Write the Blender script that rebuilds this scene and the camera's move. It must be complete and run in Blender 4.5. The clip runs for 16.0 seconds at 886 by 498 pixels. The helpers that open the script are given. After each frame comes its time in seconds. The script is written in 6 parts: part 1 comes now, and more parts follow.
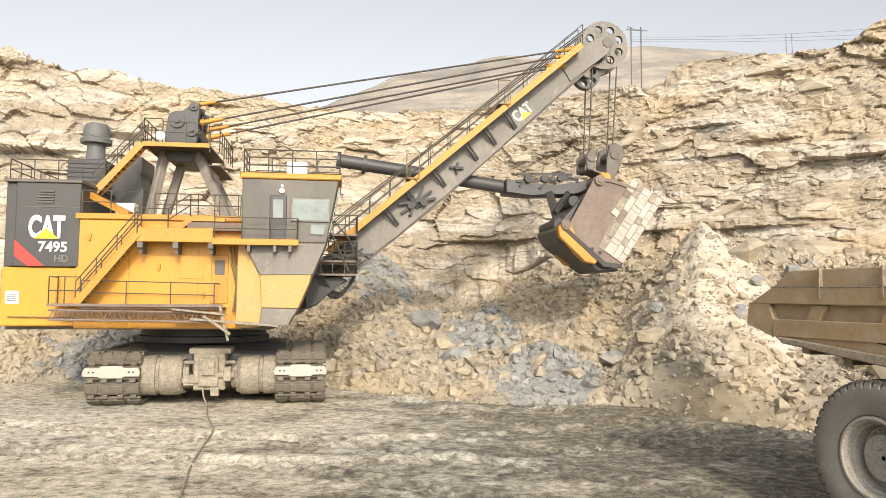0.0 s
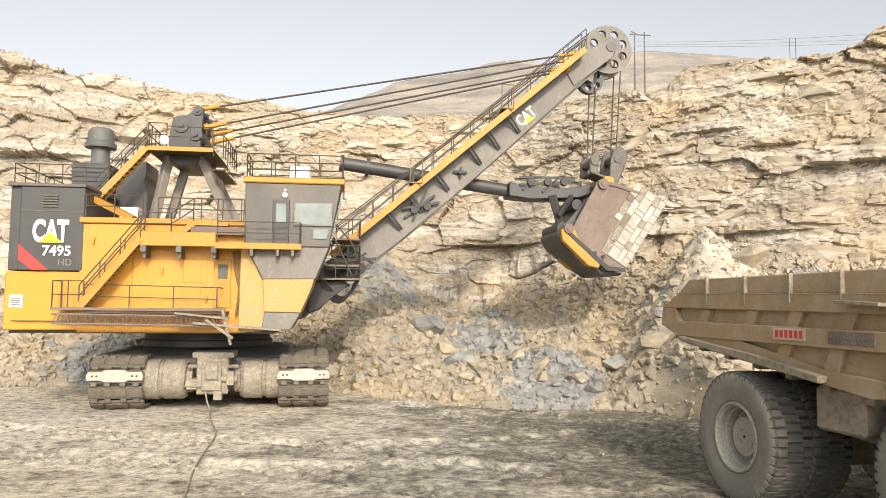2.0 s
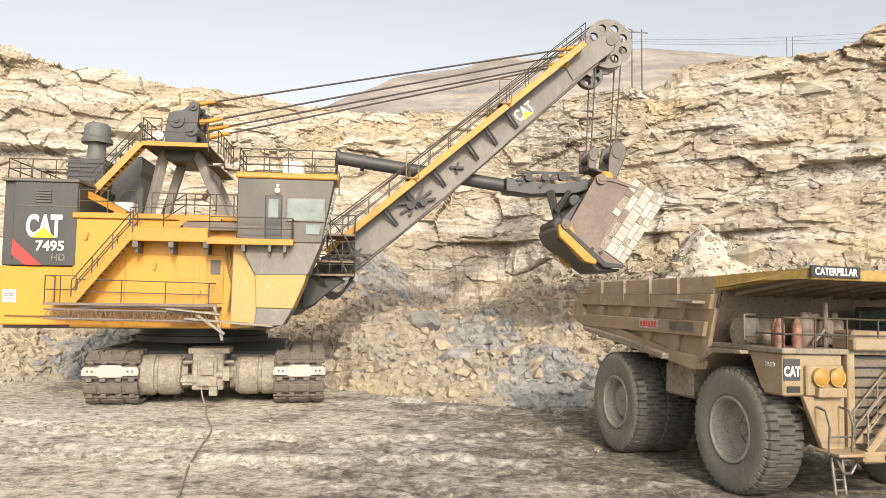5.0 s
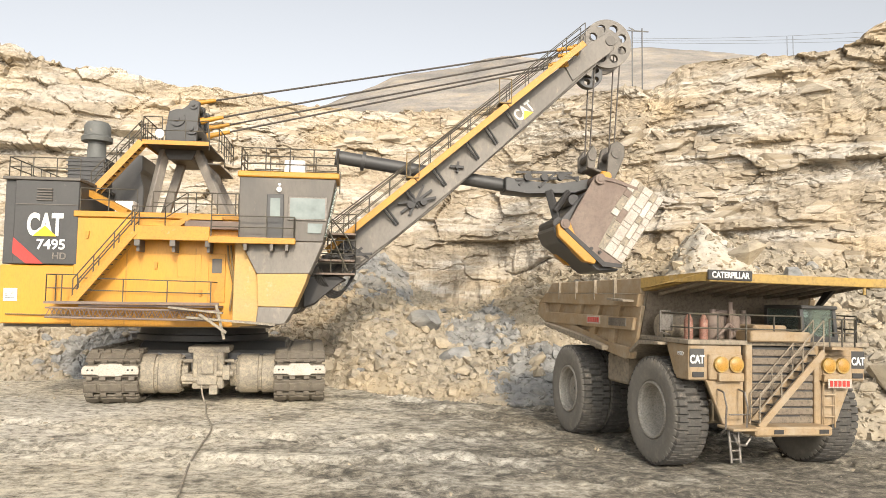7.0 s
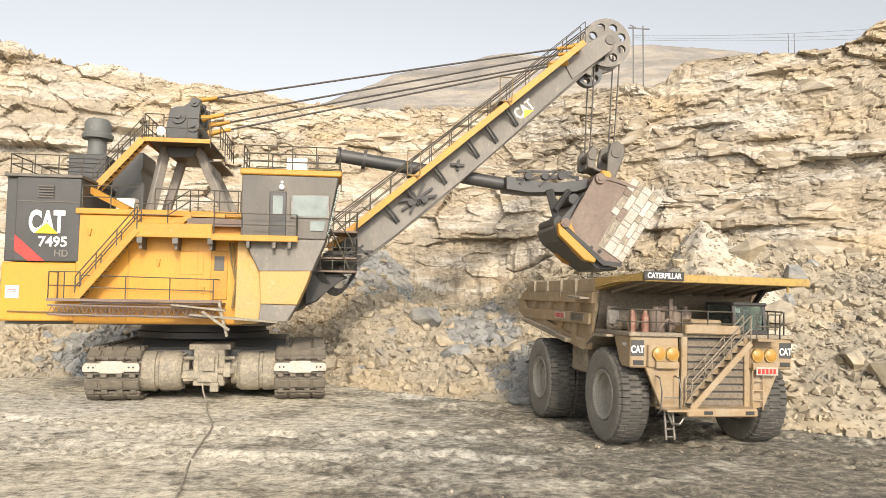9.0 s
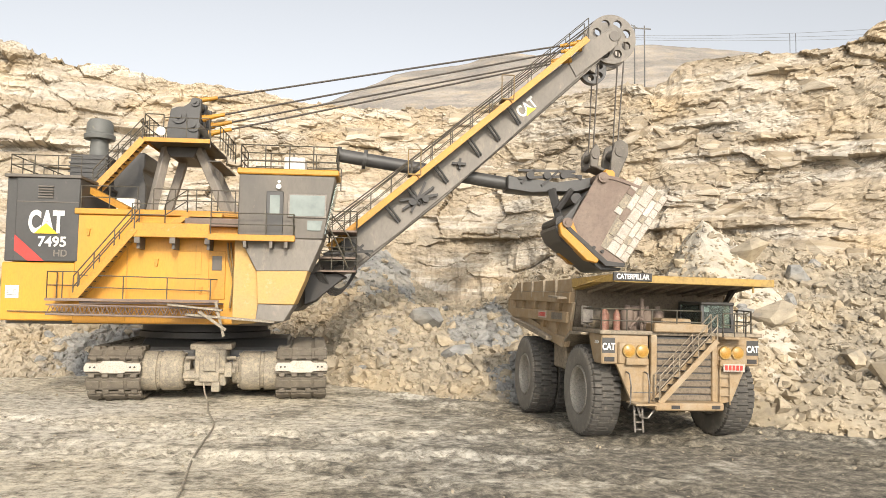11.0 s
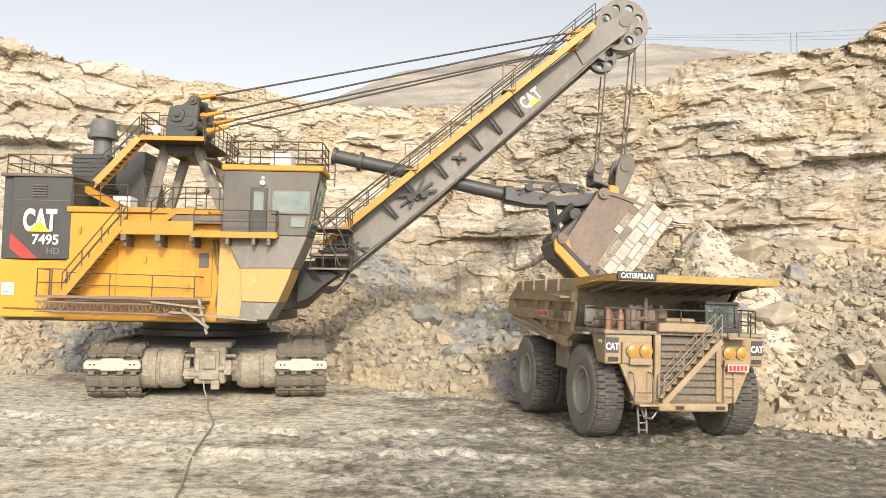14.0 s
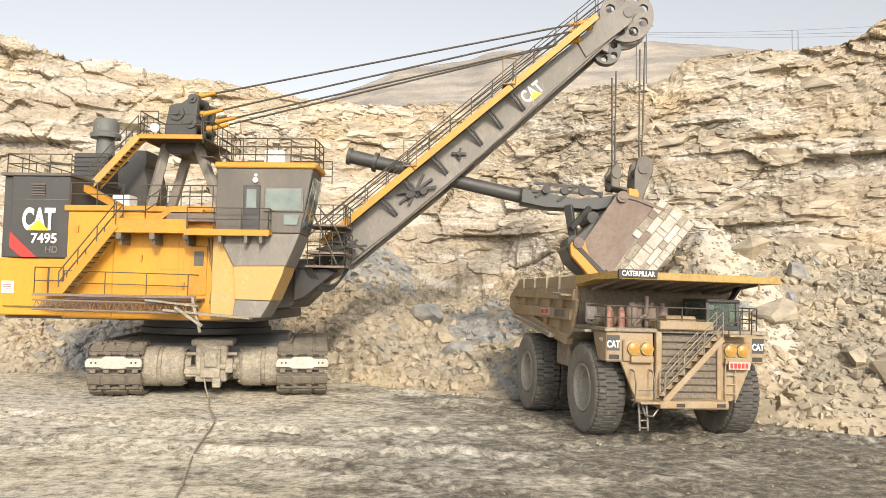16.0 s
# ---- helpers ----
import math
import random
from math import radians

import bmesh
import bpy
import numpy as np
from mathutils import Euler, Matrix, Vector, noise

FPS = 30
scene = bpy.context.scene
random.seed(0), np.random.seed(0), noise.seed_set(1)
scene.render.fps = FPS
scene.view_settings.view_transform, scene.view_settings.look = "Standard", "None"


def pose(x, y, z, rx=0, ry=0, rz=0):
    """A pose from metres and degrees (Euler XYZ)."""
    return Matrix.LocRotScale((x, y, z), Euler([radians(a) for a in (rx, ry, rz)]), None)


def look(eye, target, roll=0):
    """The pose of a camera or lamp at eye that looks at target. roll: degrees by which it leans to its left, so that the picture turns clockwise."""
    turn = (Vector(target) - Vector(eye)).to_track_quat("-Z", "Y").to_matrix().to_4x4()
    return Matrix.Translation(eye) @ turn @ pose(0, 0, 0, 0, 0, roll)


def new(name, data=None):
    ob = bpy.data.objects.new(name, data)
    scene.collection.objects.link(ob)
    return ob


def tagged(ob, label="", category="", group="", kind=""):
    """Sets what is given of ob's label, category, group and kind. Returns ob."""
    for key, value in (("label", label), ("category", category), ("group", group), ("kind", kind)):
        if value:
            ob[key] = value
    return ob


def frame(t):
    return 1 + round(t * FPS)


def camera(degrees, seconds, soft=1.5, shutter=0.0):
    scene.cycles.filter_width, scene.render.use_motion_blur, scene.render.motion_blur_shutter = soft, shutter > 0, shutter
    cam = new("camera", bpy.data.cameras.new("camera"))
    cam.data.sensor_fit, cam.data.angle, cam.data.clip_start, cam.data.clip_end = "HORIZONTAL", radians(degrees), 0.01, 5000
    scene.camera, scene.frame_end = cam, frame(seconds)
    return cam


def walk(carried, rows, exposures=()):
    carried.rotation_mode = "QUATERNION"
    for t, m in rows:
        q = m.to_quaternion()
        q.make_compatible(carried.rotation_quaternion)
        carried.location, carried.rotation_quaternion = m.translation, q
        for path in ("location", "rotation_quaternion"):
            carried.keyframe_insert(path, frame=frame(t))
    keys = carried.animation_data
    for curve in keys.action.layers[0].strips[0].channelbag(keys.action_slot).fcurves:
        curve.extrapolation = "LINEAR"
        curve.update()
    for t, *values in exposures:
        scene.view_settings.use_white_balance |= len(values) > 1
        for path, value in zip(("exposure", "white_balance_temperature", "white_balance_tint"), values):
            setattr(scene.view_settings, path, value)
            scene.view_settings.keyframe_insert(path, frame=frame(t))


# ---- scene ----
# camera: held by hand on a high seat, it only turns
EYE_HEIGHT = 5.2


def aim(pan, tilt, roll):
    return pose(0, 0, EYE_HEIGHT, 90 + tilt, 0, pan) @ pose(0, 0, 0, 0, 0, -roll)


cam = camera(61.72, 16.0, soft=0.6)
walk(cam, [(t, aim(*r)) for t, *r in (
    (0, -0.038, 4.012, -0.356), (0.5, 0.133, 4.491, -0.314), (1, 0.227, 4.584, -0.366), (1.5, 0.258, 4.495, -0.401),
    (2, 0.215, 4.353, -0.451), (2.5, 0.124, 4.244, -0.551), (3, 0.054, 4.182, -0.606), (3.5, -0.003, 4.155, -0.551),
    (4, -0.003, 4.146, -0.602), (6.5, -0.119, 4.011, -0.745), (7, -0.056, 4.003, -0.71), (7.5, 0.001, 3.95, -0.681),
    (8, 0.0, 3.936, -0.725), (8.5, -0.003, 3.871, -0.728), (9, -0.005, 3.813, -0.746), (11.5, 0.096, 3.808, -0.77),
    (12, 0.059, 3.794, -0.772), (12.5, 0.091, 3.784, -0.804), (13, 0.171, 3.769, -0.83), (13.5, 0.175, 3.769, -0.934),
    (14, 0.094, 3.705, -0.974), (14.5, 0.018, 3.666, -1.002), (15, -0.035, 3.599, -0.985), (15.5, 0.05, 3.55, -0.975),
    (16, 0.163, 3.544, -0.923))], exposures=[(0, 0.0), (16, 0.0)])

# hazy low sun behind the camera, to the right
SUN_ELEVATION, SUN_X, SUN_Y = radians(28), 0.22, -0.975
world = bpy.data.worlds.new("sky")
scene.world = world
world.use_nodes = True
wn = world.node_tree.nodes
sky = wn.new("ShaderNodeTexSky")
sky.sky_type, sky.sun_disc = "NISHITA", False
sky.sun_elevation, sky.sun_rotation = SUN_ELEVATION, math.atan2(SUN_X, SUN_Y)
sky.air_density, sky.dust_density, sky.ozone_density = 1.0, 4.0, 1.0
haze = wn.new("ShaderNodeHueSaturation")
haze.inputs["Saturation"].default_value, haze.inputs["Value"].default_value = 0.19, 1.47
world.node_tree.links.new(sky.outputs[0], haze.inputs["Color"])
world.node_tree.links.new(haze.outputs[0], wn["Background"].inputs[0])
wn["Background"].inputs[1].default_value = 0.15
sun = new("sun", bpy.data.lights.new("sun", "SUN"))
sun.data.energy, sun.data.angle, sun.data.color = 3.0, radians(2.5), (1.0, 0.87, 0.69)
sun.matrix_world = look((SUN_X * 100, SUN_Y * 100, 100 * math.tan(SUN_ELEVATION)), (0, 0, 0))


# ---- materials ----
def material(name, colour, second=None, scale=1.0, rough=0.7, metal=0.0, bump=0.3, fine=12.0, dust=0.0, dust_colour=(0.42, 0.35, 0.25),
             stretch=(1, 1, 1), contrast=0.25, coords="Object", detail=6.0, per_piece=0.0, depth=0.02, speckle=1.0):
    """Two colours mixed by broad noise, broken up by grain, with dust in patches and fine relief."""
    m = bpy.data.materials.new(name)
    m.use_nodes = True
    n, link = m.node_tree.nodes, m.node_tree.links.new
    p = n["Principled BSDF"]
    tc, mp = n.new("ShaderNodeTexCoord"), n.new("ShaderNodeMapping")
    mp.inputs["Scale"].default_value = stretch
    link(tc.outputs[coords], mp.inputs[0])

    def noise_at(s, d=detail, r=0.6):
        t = n.new("ShaderNodeTexNoise")
        t.inputs["Scale"].default_value, t.inputs["Detail"].default_value, t.inputs["Roughness"].default_value = s, d, r
        link(mp.outputs[0], t.inputs["Vector"])
        return t.outputs[0]

    def ramp(src, a, b, top=1.0):
        r = n.new("ShaderNodeMapRange")
        r.inputs["To Max"].default_value = top
        r.inputs["From Min"].default_value, r.inputs["From Max"].default_value = a, b
        link(src, r.inputs["Value"])
        return r.outputs[0]

    def mix(fac, a, b, mode="MIX"):
        x = n.new("ShaderNodeMix")
        x.data_type, x.blend_type = "RGBA", mode
        for k, v in ((0, fac), (6, a), (7, b)):
            if isinstance(v, (int, float)):
                x.inputs[k].default_value = v
            elif isinstance(v, tuple):
                x.inputs[k].default_value = (*v, 1)
            else:
                link(v, x.inputs[k])
        return x.outputs[2]

    second = second or tuple(c * 0.72 for c in colour)
    broad, grain = noise_at(scale), noise_at(scale * fine, 4.0, 0.7)
    col = mix(ramp(broad, 0.5 - contrast, 0.5 + contrast), colour, second)
    col = mix(ramp(grain, 0.45, 0.75, speckle), col, tuple(c * 0.55 for c in second))
    if dust:
        d = ramp(noise_at(scale * 2.7 + 0.3, 8.0, 0.7), 0.75 - 0.55 * dust, 0.95 - 0.4 * dust)
        col = mix(d, col, dust_colour)
    if per_piece:
        info = n.new("ShaderNodeObjectInfo")
        col = mix(ramp(info.outputs["Random"], 0, 1 / per_piece), col, second)
    link(col, p.inputs["Base Color"])
    p.inputs["Roughness"].default_value, p.inputs["Metallic"].default_value = rough, metal
    if bump:
        b = n.new("ShaderNodeBump")
        b.inputs["Strength"].default_value, b.inputs["Distance"].default_value = bump, depth
        link(grain, b.inputs["Height"])
        link(b.outputs[0], p.inputs["Normal"])
    return m


YELLOW = material("yellow_paint", (0.64, 0.305, 0.024), (0.50, 0.245, 0.035), 0.55, 0.45, bump=0.03, dust=0.16, speckle=0.3, contrast=0.22, stretch=(1, 1, 0.28), dust_colour=(0.5, 0.33, 0.12), fine=30)
TRIM_YELLOW = material("trim_yellow", (0.55, 0.262, 0.022), (0.42, 0.21, 0.03), 0.9, 0.5, bump=0.1, dust=0.25, speckle=0.5)
GREY = material("grey_paint", (0.088, 0.08, 0.071), (0.15, 0.13, 0.105), 0.6, 0.55, bump=0.08, speckle=0.4, stretch=(1, 1, 0.4), contrast=0.2, dust=0.25, dust_colour=(0.33, 0.27, 0.2))
DARK = material("dark_paint", (0.045, 0.044, 0.043), (0.07, 0.067, 0.062), 0.6, 0.5, bump=0.08, speckle=0.4, dust=0.2, dust_colour=(0.22, 0.19, 0.15))
BLACK = material("black_steel", (0.02, 0.02, 0.02), (0.05, 0.045, 0.04), 1.2, 0.55, bump=0.15, dust=0.2, dust_colour=(0.2, 0.16, 0.12))
RAIL = material("rail_paint", (0.10, 0.085, 0.05), (0.05, 0.045, 0.04), 2.0, 0.6, bump=0.1)
RAIL_YELLOW = material("rail_yellow", (0.32, 0.2, 0.05), (0.12, 0.09, 0.05), 2.0, 0.6, bump=0.1)
STEEL = material("bare_steel", (0.24, 0.22, 0.19), (0.13, 0.115, 0.10), 1.5, 0.5, 0.5, bump=0.2, dust=0.35)
DUSTY = material("dusty_steel", (0.33, 0.29, 0.22), (0.2, 0.175, 0.14), 1.3, 0.8, bump=0.3, dust=0.5, dust_colour=(0.45, 0.38, 0.27))
WORN = material("worn_dipper_steel", (0.54, 0.50, 0.44), (0.33, 0.285, 0.235), 1.6, 0.55, 0.2, bump=0.3, dust=0.4, dust_colour=(0.5, 0.44, 0.35))
SHOE = material("crawler_shoe", (0.10, 0.086, 0.068), (0.19, 0.162, 0.122), 2.4, 0.8, bump=0.5, dust=0.3, dust_colour=(0.38, 0.32, 0.23))
RUST = material("rusty_steel", (0.15, 0.105, 0.085), (0.25, 0.195, 0.155), 0.5, 0.75, bump=0.3, dust=0.25, dust_colour=(0.38, 0.32, 0.25))
ROPE = material("wire_rope", (0.06, 0.055, 0.05), (0.12, 0.1, 0.08), 6.0, 0.6, 0.3, bump=0.3)
RUBBER = material("tyre_rubber", (0.165, 0.152, 0.13), (0.20, 0.185, 0.157), 0.9, 0.95, bump=0.25, dust=0.45, dust_colour=(0.28, 0.255, 0.21), speckle=0.5)
TREAD = material("tyre_tread", (0.06, 0.056, 0.05), (0.10, 0.092, 0.08), 1.5, 0.9, bump=0.25, dust=0.4, dust_colour=(0.22, 0.19, 0.15))
RIM = material("dusty_rim", (0.36, 0.335, 0.285), (0.28, 0.255, 0.215), 1.4, 0.8, bump=0.15, dust=0.4, dust_colour=(0.3, 0.26, 0.2))
TRUCK = material("dusty_truck_paint", (0.335, 0.228, 0.115), (0.28, 0.205, 0.124), 0.5, 0.7, bump=0.08, dust=0.55, dust_colour=(0.355, 0.29, 0.205), fine=25, speckle=0.5)
GRILLE = material("dusty_grille", (0.21, 0.168, 0.12), (0.16, 0.128, 0.095), 0.8, 0.85, bump=0.15, dust=0.3, dust_colour=(0.29, 0.235, 0.17))
TRUCK_DUST = material("dust_caked_steel", (0.29, 0.245, 0.18), (0.23, 0.19, 0.14), 0.6, 0.85, bump=0.25, dust=0.4, dust_colour=(0.42, 0.34, 0.24))
TRUCK_YELLOW = material("canopy_yellow", (0.42, 0.265, 0.06), (0.35, 0.235, 0.08), 0.6, 0.55, bump=0.08, dust=0.3)
WHITE = material("white_marking", (0.80, 0.79, 0.76), (0.68, 0.66, 0.62), 2.0, 0.6, bump=0.0, fine=4)
SIGNBLACK = material("black_plate", (0.03, 0.03, 0.03), (0.05, 0.045, 0.04), 2.0, 0.5, bump=0.0)
LOGO_YELLOW = material("logo_yellow", (0.85, 0.60, 0.02), (0.8, 0.5, 0.02), 2.0, 0.5, bump=0.0)
RED = material("red_marking", (0.58, 0.04, 0.03), (0.48, 0.05, 0.04), 2.0, 0.5, bump=0.0)
AMBER = material("amber_lens", (0.5, 0.27, 0.05), (0.38, 0.21, 0.05), 3.0, 0.3, bump=0.0)
MACHINE = material("bottle_red", (0.30, 0.13, 0.09), (0.25, 0.13, 0.09), 2.0, 0.6, bump=0.05, dust=0.4)
STEELDARK = material("worn_dark_steel", (0.09, 0.08, 0.068), (0.16, 0.14, 0.115), 1.5, 0.6, 0.2, bump=0.2, dust=0.3)
# opaque pane; its pale grey-green stands in for the reflection in the glass
PALE_PANE = material("painted_reflection_pane", (0.22, 0.255, 0.23), (0.13, 0.155, 0.14), 1.2, 0.12, bump=0.0, speckle=0.0)
PAD = material("polished_pad", (0.56, 0.51, 0.44), (0.42, 0.375, 0.31), 1.6, 0.5, 0.2, bump=0.2, dust=0.3)
BOOM_GREY = material("dusty_boom_paint", (0.155, 0.142, 0.125), (0.235, 0.21, 0.178), 0.6, 0.65, bump=0.08, speckle=0.5, stretch=(1, 1, 0.5), contrast=0.2, dust=0.35, dust_colour=(0.36, 0.31, 0.24))
PALE_YELLOW = material("faded_yellow_paint", (0.50, 0.30, 0.08), (0.43, 0.285, 0.12), 0.7, 0.6, bump=0.05, dust=0.3, speckle=0.4, dust_colour=(0.5, 0.41, 0.27))
GREYGREEN = material("vent_paint", (0.10, 0.105, 0.098), (0.14, 0.138, 0.125), 0.6, 0.6, bump=0.08, dust=0.2, speckle=0.4)


def glass(name, tint):
    m = bpy.data.materials.new(name)
    m.use_nodes = True
    p = m.node_tree.nodes["Principled BSDF"]
    p.inputs["Base Color"].default_value = (*tint, 1)
    p.inputs["Roughness"].default_value, p.inputs["Transmission Weight"].default_value = 0.06, 0.9
    p.inputs["IOR"].default_value = 1.45
    return m


GLASS = glass("window_glass", (0.5, 0.6, 0.56))


# ---- building helpers ----
def part(name, bm, mat, parent=None, label="", smooth=False):
    me = bpy.data.meshes.new(name)
    bmesh.ops.recalc_face_normals(bm, faces=bm.faces)
    bm.to_mesh(me)
    bm.free()
    me.materials.append(mat)
    if smooth:
        me.shade_smooth()
        me.set_sharp_from_angle(angle=radians(35))
    ob = new(name, me)
    ob.parent = parent
    if label:
        tagged(ob, label)
    return ob


def box(bm, x0, x1, y0, y1, z0, z1, bevel=0.0, m=None):
    v = [bm.verts.new((x, y, z)) for x in (x0, x1) for y in (y0, y1) for z in (z0, z1)]
    f = [bm.faces.new([v[i] for i in q]) for q in ((0, 1, 3, 2), (4, 6, 7, 5), (0, 4, 5, 1), (2, 3, 7, 6), (0, 2, 6, 4), (1, 5, 7, 3))]
    if m is not None:
        bmesh.ops.transform(bm, matrix=m, verts=v)
    if bevel:
        bmesh.ops.bevel(bm, geom=list({e for q in f for e in q.edges}), offset=bevel, segments=1, affect="EDGES")


def frame_of(p0, p1, up=(0, 0, 1)):
    """A matrix whose x axis runs from p0 to p1."""
    p0, p1 = Vector(p0), Vector(p1)
    x = (p1 - p0).normalized()
    u = Vector(up) if abs(x.dot(Vector(up))) < 0.98 else Vector((0, 1, 0))
    y = u.cross(x).normalized()
    z = x.cross(y)
    m = Matrix((x, y, z)).transposed().to_4x4()
    m.translation = p0
    return m


def beam(bm, p0, p1, w, h, bevel=0.0, up=(0, 0, 1)):
    box(bm, 0, (Vector(p1) - Vector(p0)).length, -w / 2, w / 2, -h / 2, h / 2, bevel, frame_of(p0, p1, up))


def rod(bm, p0, p1, r0, r1=None, seg=8, caps=True):
    r1 = r0 if r1 is None else r1
    m = frame_of(p0, p1)
    d = (Vector(p1) - Vector(p0)).length
    ring = [[bm.verts.new(m @ Vector((x, r * math.cos(a), r * math.sin(a)))) for a in (2 * math.pi * k / seg for k in range(seg))] for x, r in ((0, r0), (d, r1))]
    for k in range(seg):
        bm.faces.new((ring[0][k], ring[0][(k + 1) % seg], ring[1][(k + 1) % seg], ring[1][k]))
    if caps:
        bm.faces.new(ring[0][::-1])
        bm.faces.new(ring[1])


def lathe(bm, profile, m=None, seg=32, caps=True):
    """Turns (radius, height) pairs round the z axis of m; both ends are closed unless caps is off."""
    m = m or Matrix()
    rings = [[bm.verts.new(m @ Vector((r * math.cos(a), r * math.sin(a), z))) for a in (2 * math.pi * k / seg for k in range(seg))] for r, z in profile]
    for a, b in zip(rings, rings[1:]):
        for k in range(seg):
            bm.faces.new((a[k], a[(k + 1) % seg], b[(k + 1) % seg], b[k]))
    if caps:
        bm.faces.new(rings[0][::-1])
        bm.faces.new(rings[-1])


def prism(bm, pts, y0, y1, bevel=0.0, m=None):
    """An outline of (x, z) pairs drawn out from y0 to y1."""
    a = [bm.verts.new((x, y0, z)) for x, z in pts]
    b = [bm.verts.new((x, y1, z)) for x, z in pts]
    f = [bm.faces.new(a[::-1]), bm.faces.new(b)]
    k = len(pts)
    f += [bm.faces.new((a[i], a[(i + 1) % k], b[(i + 1) % k], b[i])) for i in range(k)]
    if m is not None:
        bmesh.ops.transform(bm, matrix=m, verts=a + b)
    if bevel:
        bmesh.ops.bevel(bm, geom=list({e for q in f for e in q.edges}), offset=bevel, segments=1, affect="EDGES")


def pipe(bm, pts, r, seg=6):
    for a, b in zip(pts, pts[1:]):
        rod(bm, a, b, r, seg=seg)


def railing(bm, pts, height=1.05, step=1.5, r=0.028, rails=2):
    """A rail of posts and bars along a line of floor points."""
    for a, b in zip(pts, pts[1:]):
        a, b = Vector(a), Vector(b)
        k = max(1, round((b - a).length / step))
        for i in range(k + 1):
            p = a.lerp(b, i / k)
            rod(bm, p, p + Vector((0, 0, height)), r, seg=6)
        for j in range(1, rails + 1):
            up = Vector((0, 0, height * j / rails))
            rod(bm, a + up, b + up, r, seg=6)


def text(name, body, size, mat, parent, m, extrude=0.008, label="", squeeze=1.0, heavy=0.0):
    """Lettering with the built-in font, its baseline along m's x axis and its face along m's z axis."""
    cu = bpy.data.curves.new(name, "FONT")
    cu.body, cu.size, cu.extrude, cu.offset, cu.align_x = body, size, extrude, heavy, "CENTER"
    tmp = new("tmp", cu)
    me = bpy.data.meshes.new_from_object(tmp.evaluated_get(bpy.context.evaluated_depsgraph_get()))
    bpy.data.objects.remove(tmp)
    bpy.data.curves.remove(cu)
    me.transform(m @ Matrix.Diagonal((squeeze, 1, 1, 1)))
    me.materials.clear()
    me.materials.append(mat)
    ob = new(name, me)
    ob.parent = parent
    return tagged(ob, label) if label else ob


def side(x, y, z, turn=0):
    """A sign's pose on a face that looks towards -y; turn leans it in that face."""
    return pose(x, y, z, 90, 0, 0) @ pose(0, 0, 0, 0, 0, turn)


def spline(pts, k):
    """The value at k of a smooth curve through (key, value) pairs."""
    ks = [p[0] for p in pts]
    k = np.clip(k, ks[0], ks[-1])
    i = np.clip(np.searchsorted(ks, k) - 1, 0, len(ks) - 2)
    ks, vs = np.array(ks, float), np.array([p[1] for p in pts], float)
    slope = np.gradient(vs, ks)
    h = ks[i + 1] - ks[i]
    u = (k - ks[i]) / h
    return ((2 * u**3 - 3 * u**2 + 1) * vs[i] + (u**3 - 2 * u**2 + u) * h * slope[i]
            + (-2 * u**3 + 3 * u**2) * vs[i + 1] + (u**3 - u**2) * h * slope[i + 1])


def hashed(i, j, seed):
    """Repeatable random numbers for whole-number cells."""
    a = np.sin(i * 127.1 + j * 311.7 + seed * 74.7) * 43758.5453
    return a - np.floor(a)


def smooth_noise(x, y, seed=0):
    i, j = np.floor(x), np.floor(y)
    u, v = x - i, y - j
    u, v = u * u * (3 - 2 * u), v * v * (3 - 2 * v)
    return ((hashed(i, j, seed) * (1 - u) + hashed(i + 1, j, seed) * u) * (1 - v)
            + (hashed(i, j + 1, seed) * (1 - u) + hashed(i + 1, j + 1, seed) * u) * v)


def fractal(x, y, seed=0, octaves=4):
    return sum(smooth_noise(x * 2**k, y * 2**k, seed + k) / 2**k for k in range(octaves)) / (2 - 0.5**(octaves - 1)) - 0.5


def sheet(name, x, y, z, mat, smooth=True):
    """A mesh from three grids of coordinates."""
    rows, cols = x.shape
    me = bpy.data.meshes.new(name)
    idx = np.arange(rows * cols).reshape(rows, cols)
    quads = np.stack([idx[:-1, :-1], idx[:-1, 1:], idx[1:, 1:], idx[1:, :-1]], -1).reshape(-1, 4)
    me.from_pydata(np.stack([x, y, z], -1).reshape(-1, 3), [], quads)
    me.materials.append(mat)
    if smooth:
        me.shade_smooth()
    return new(name, me)


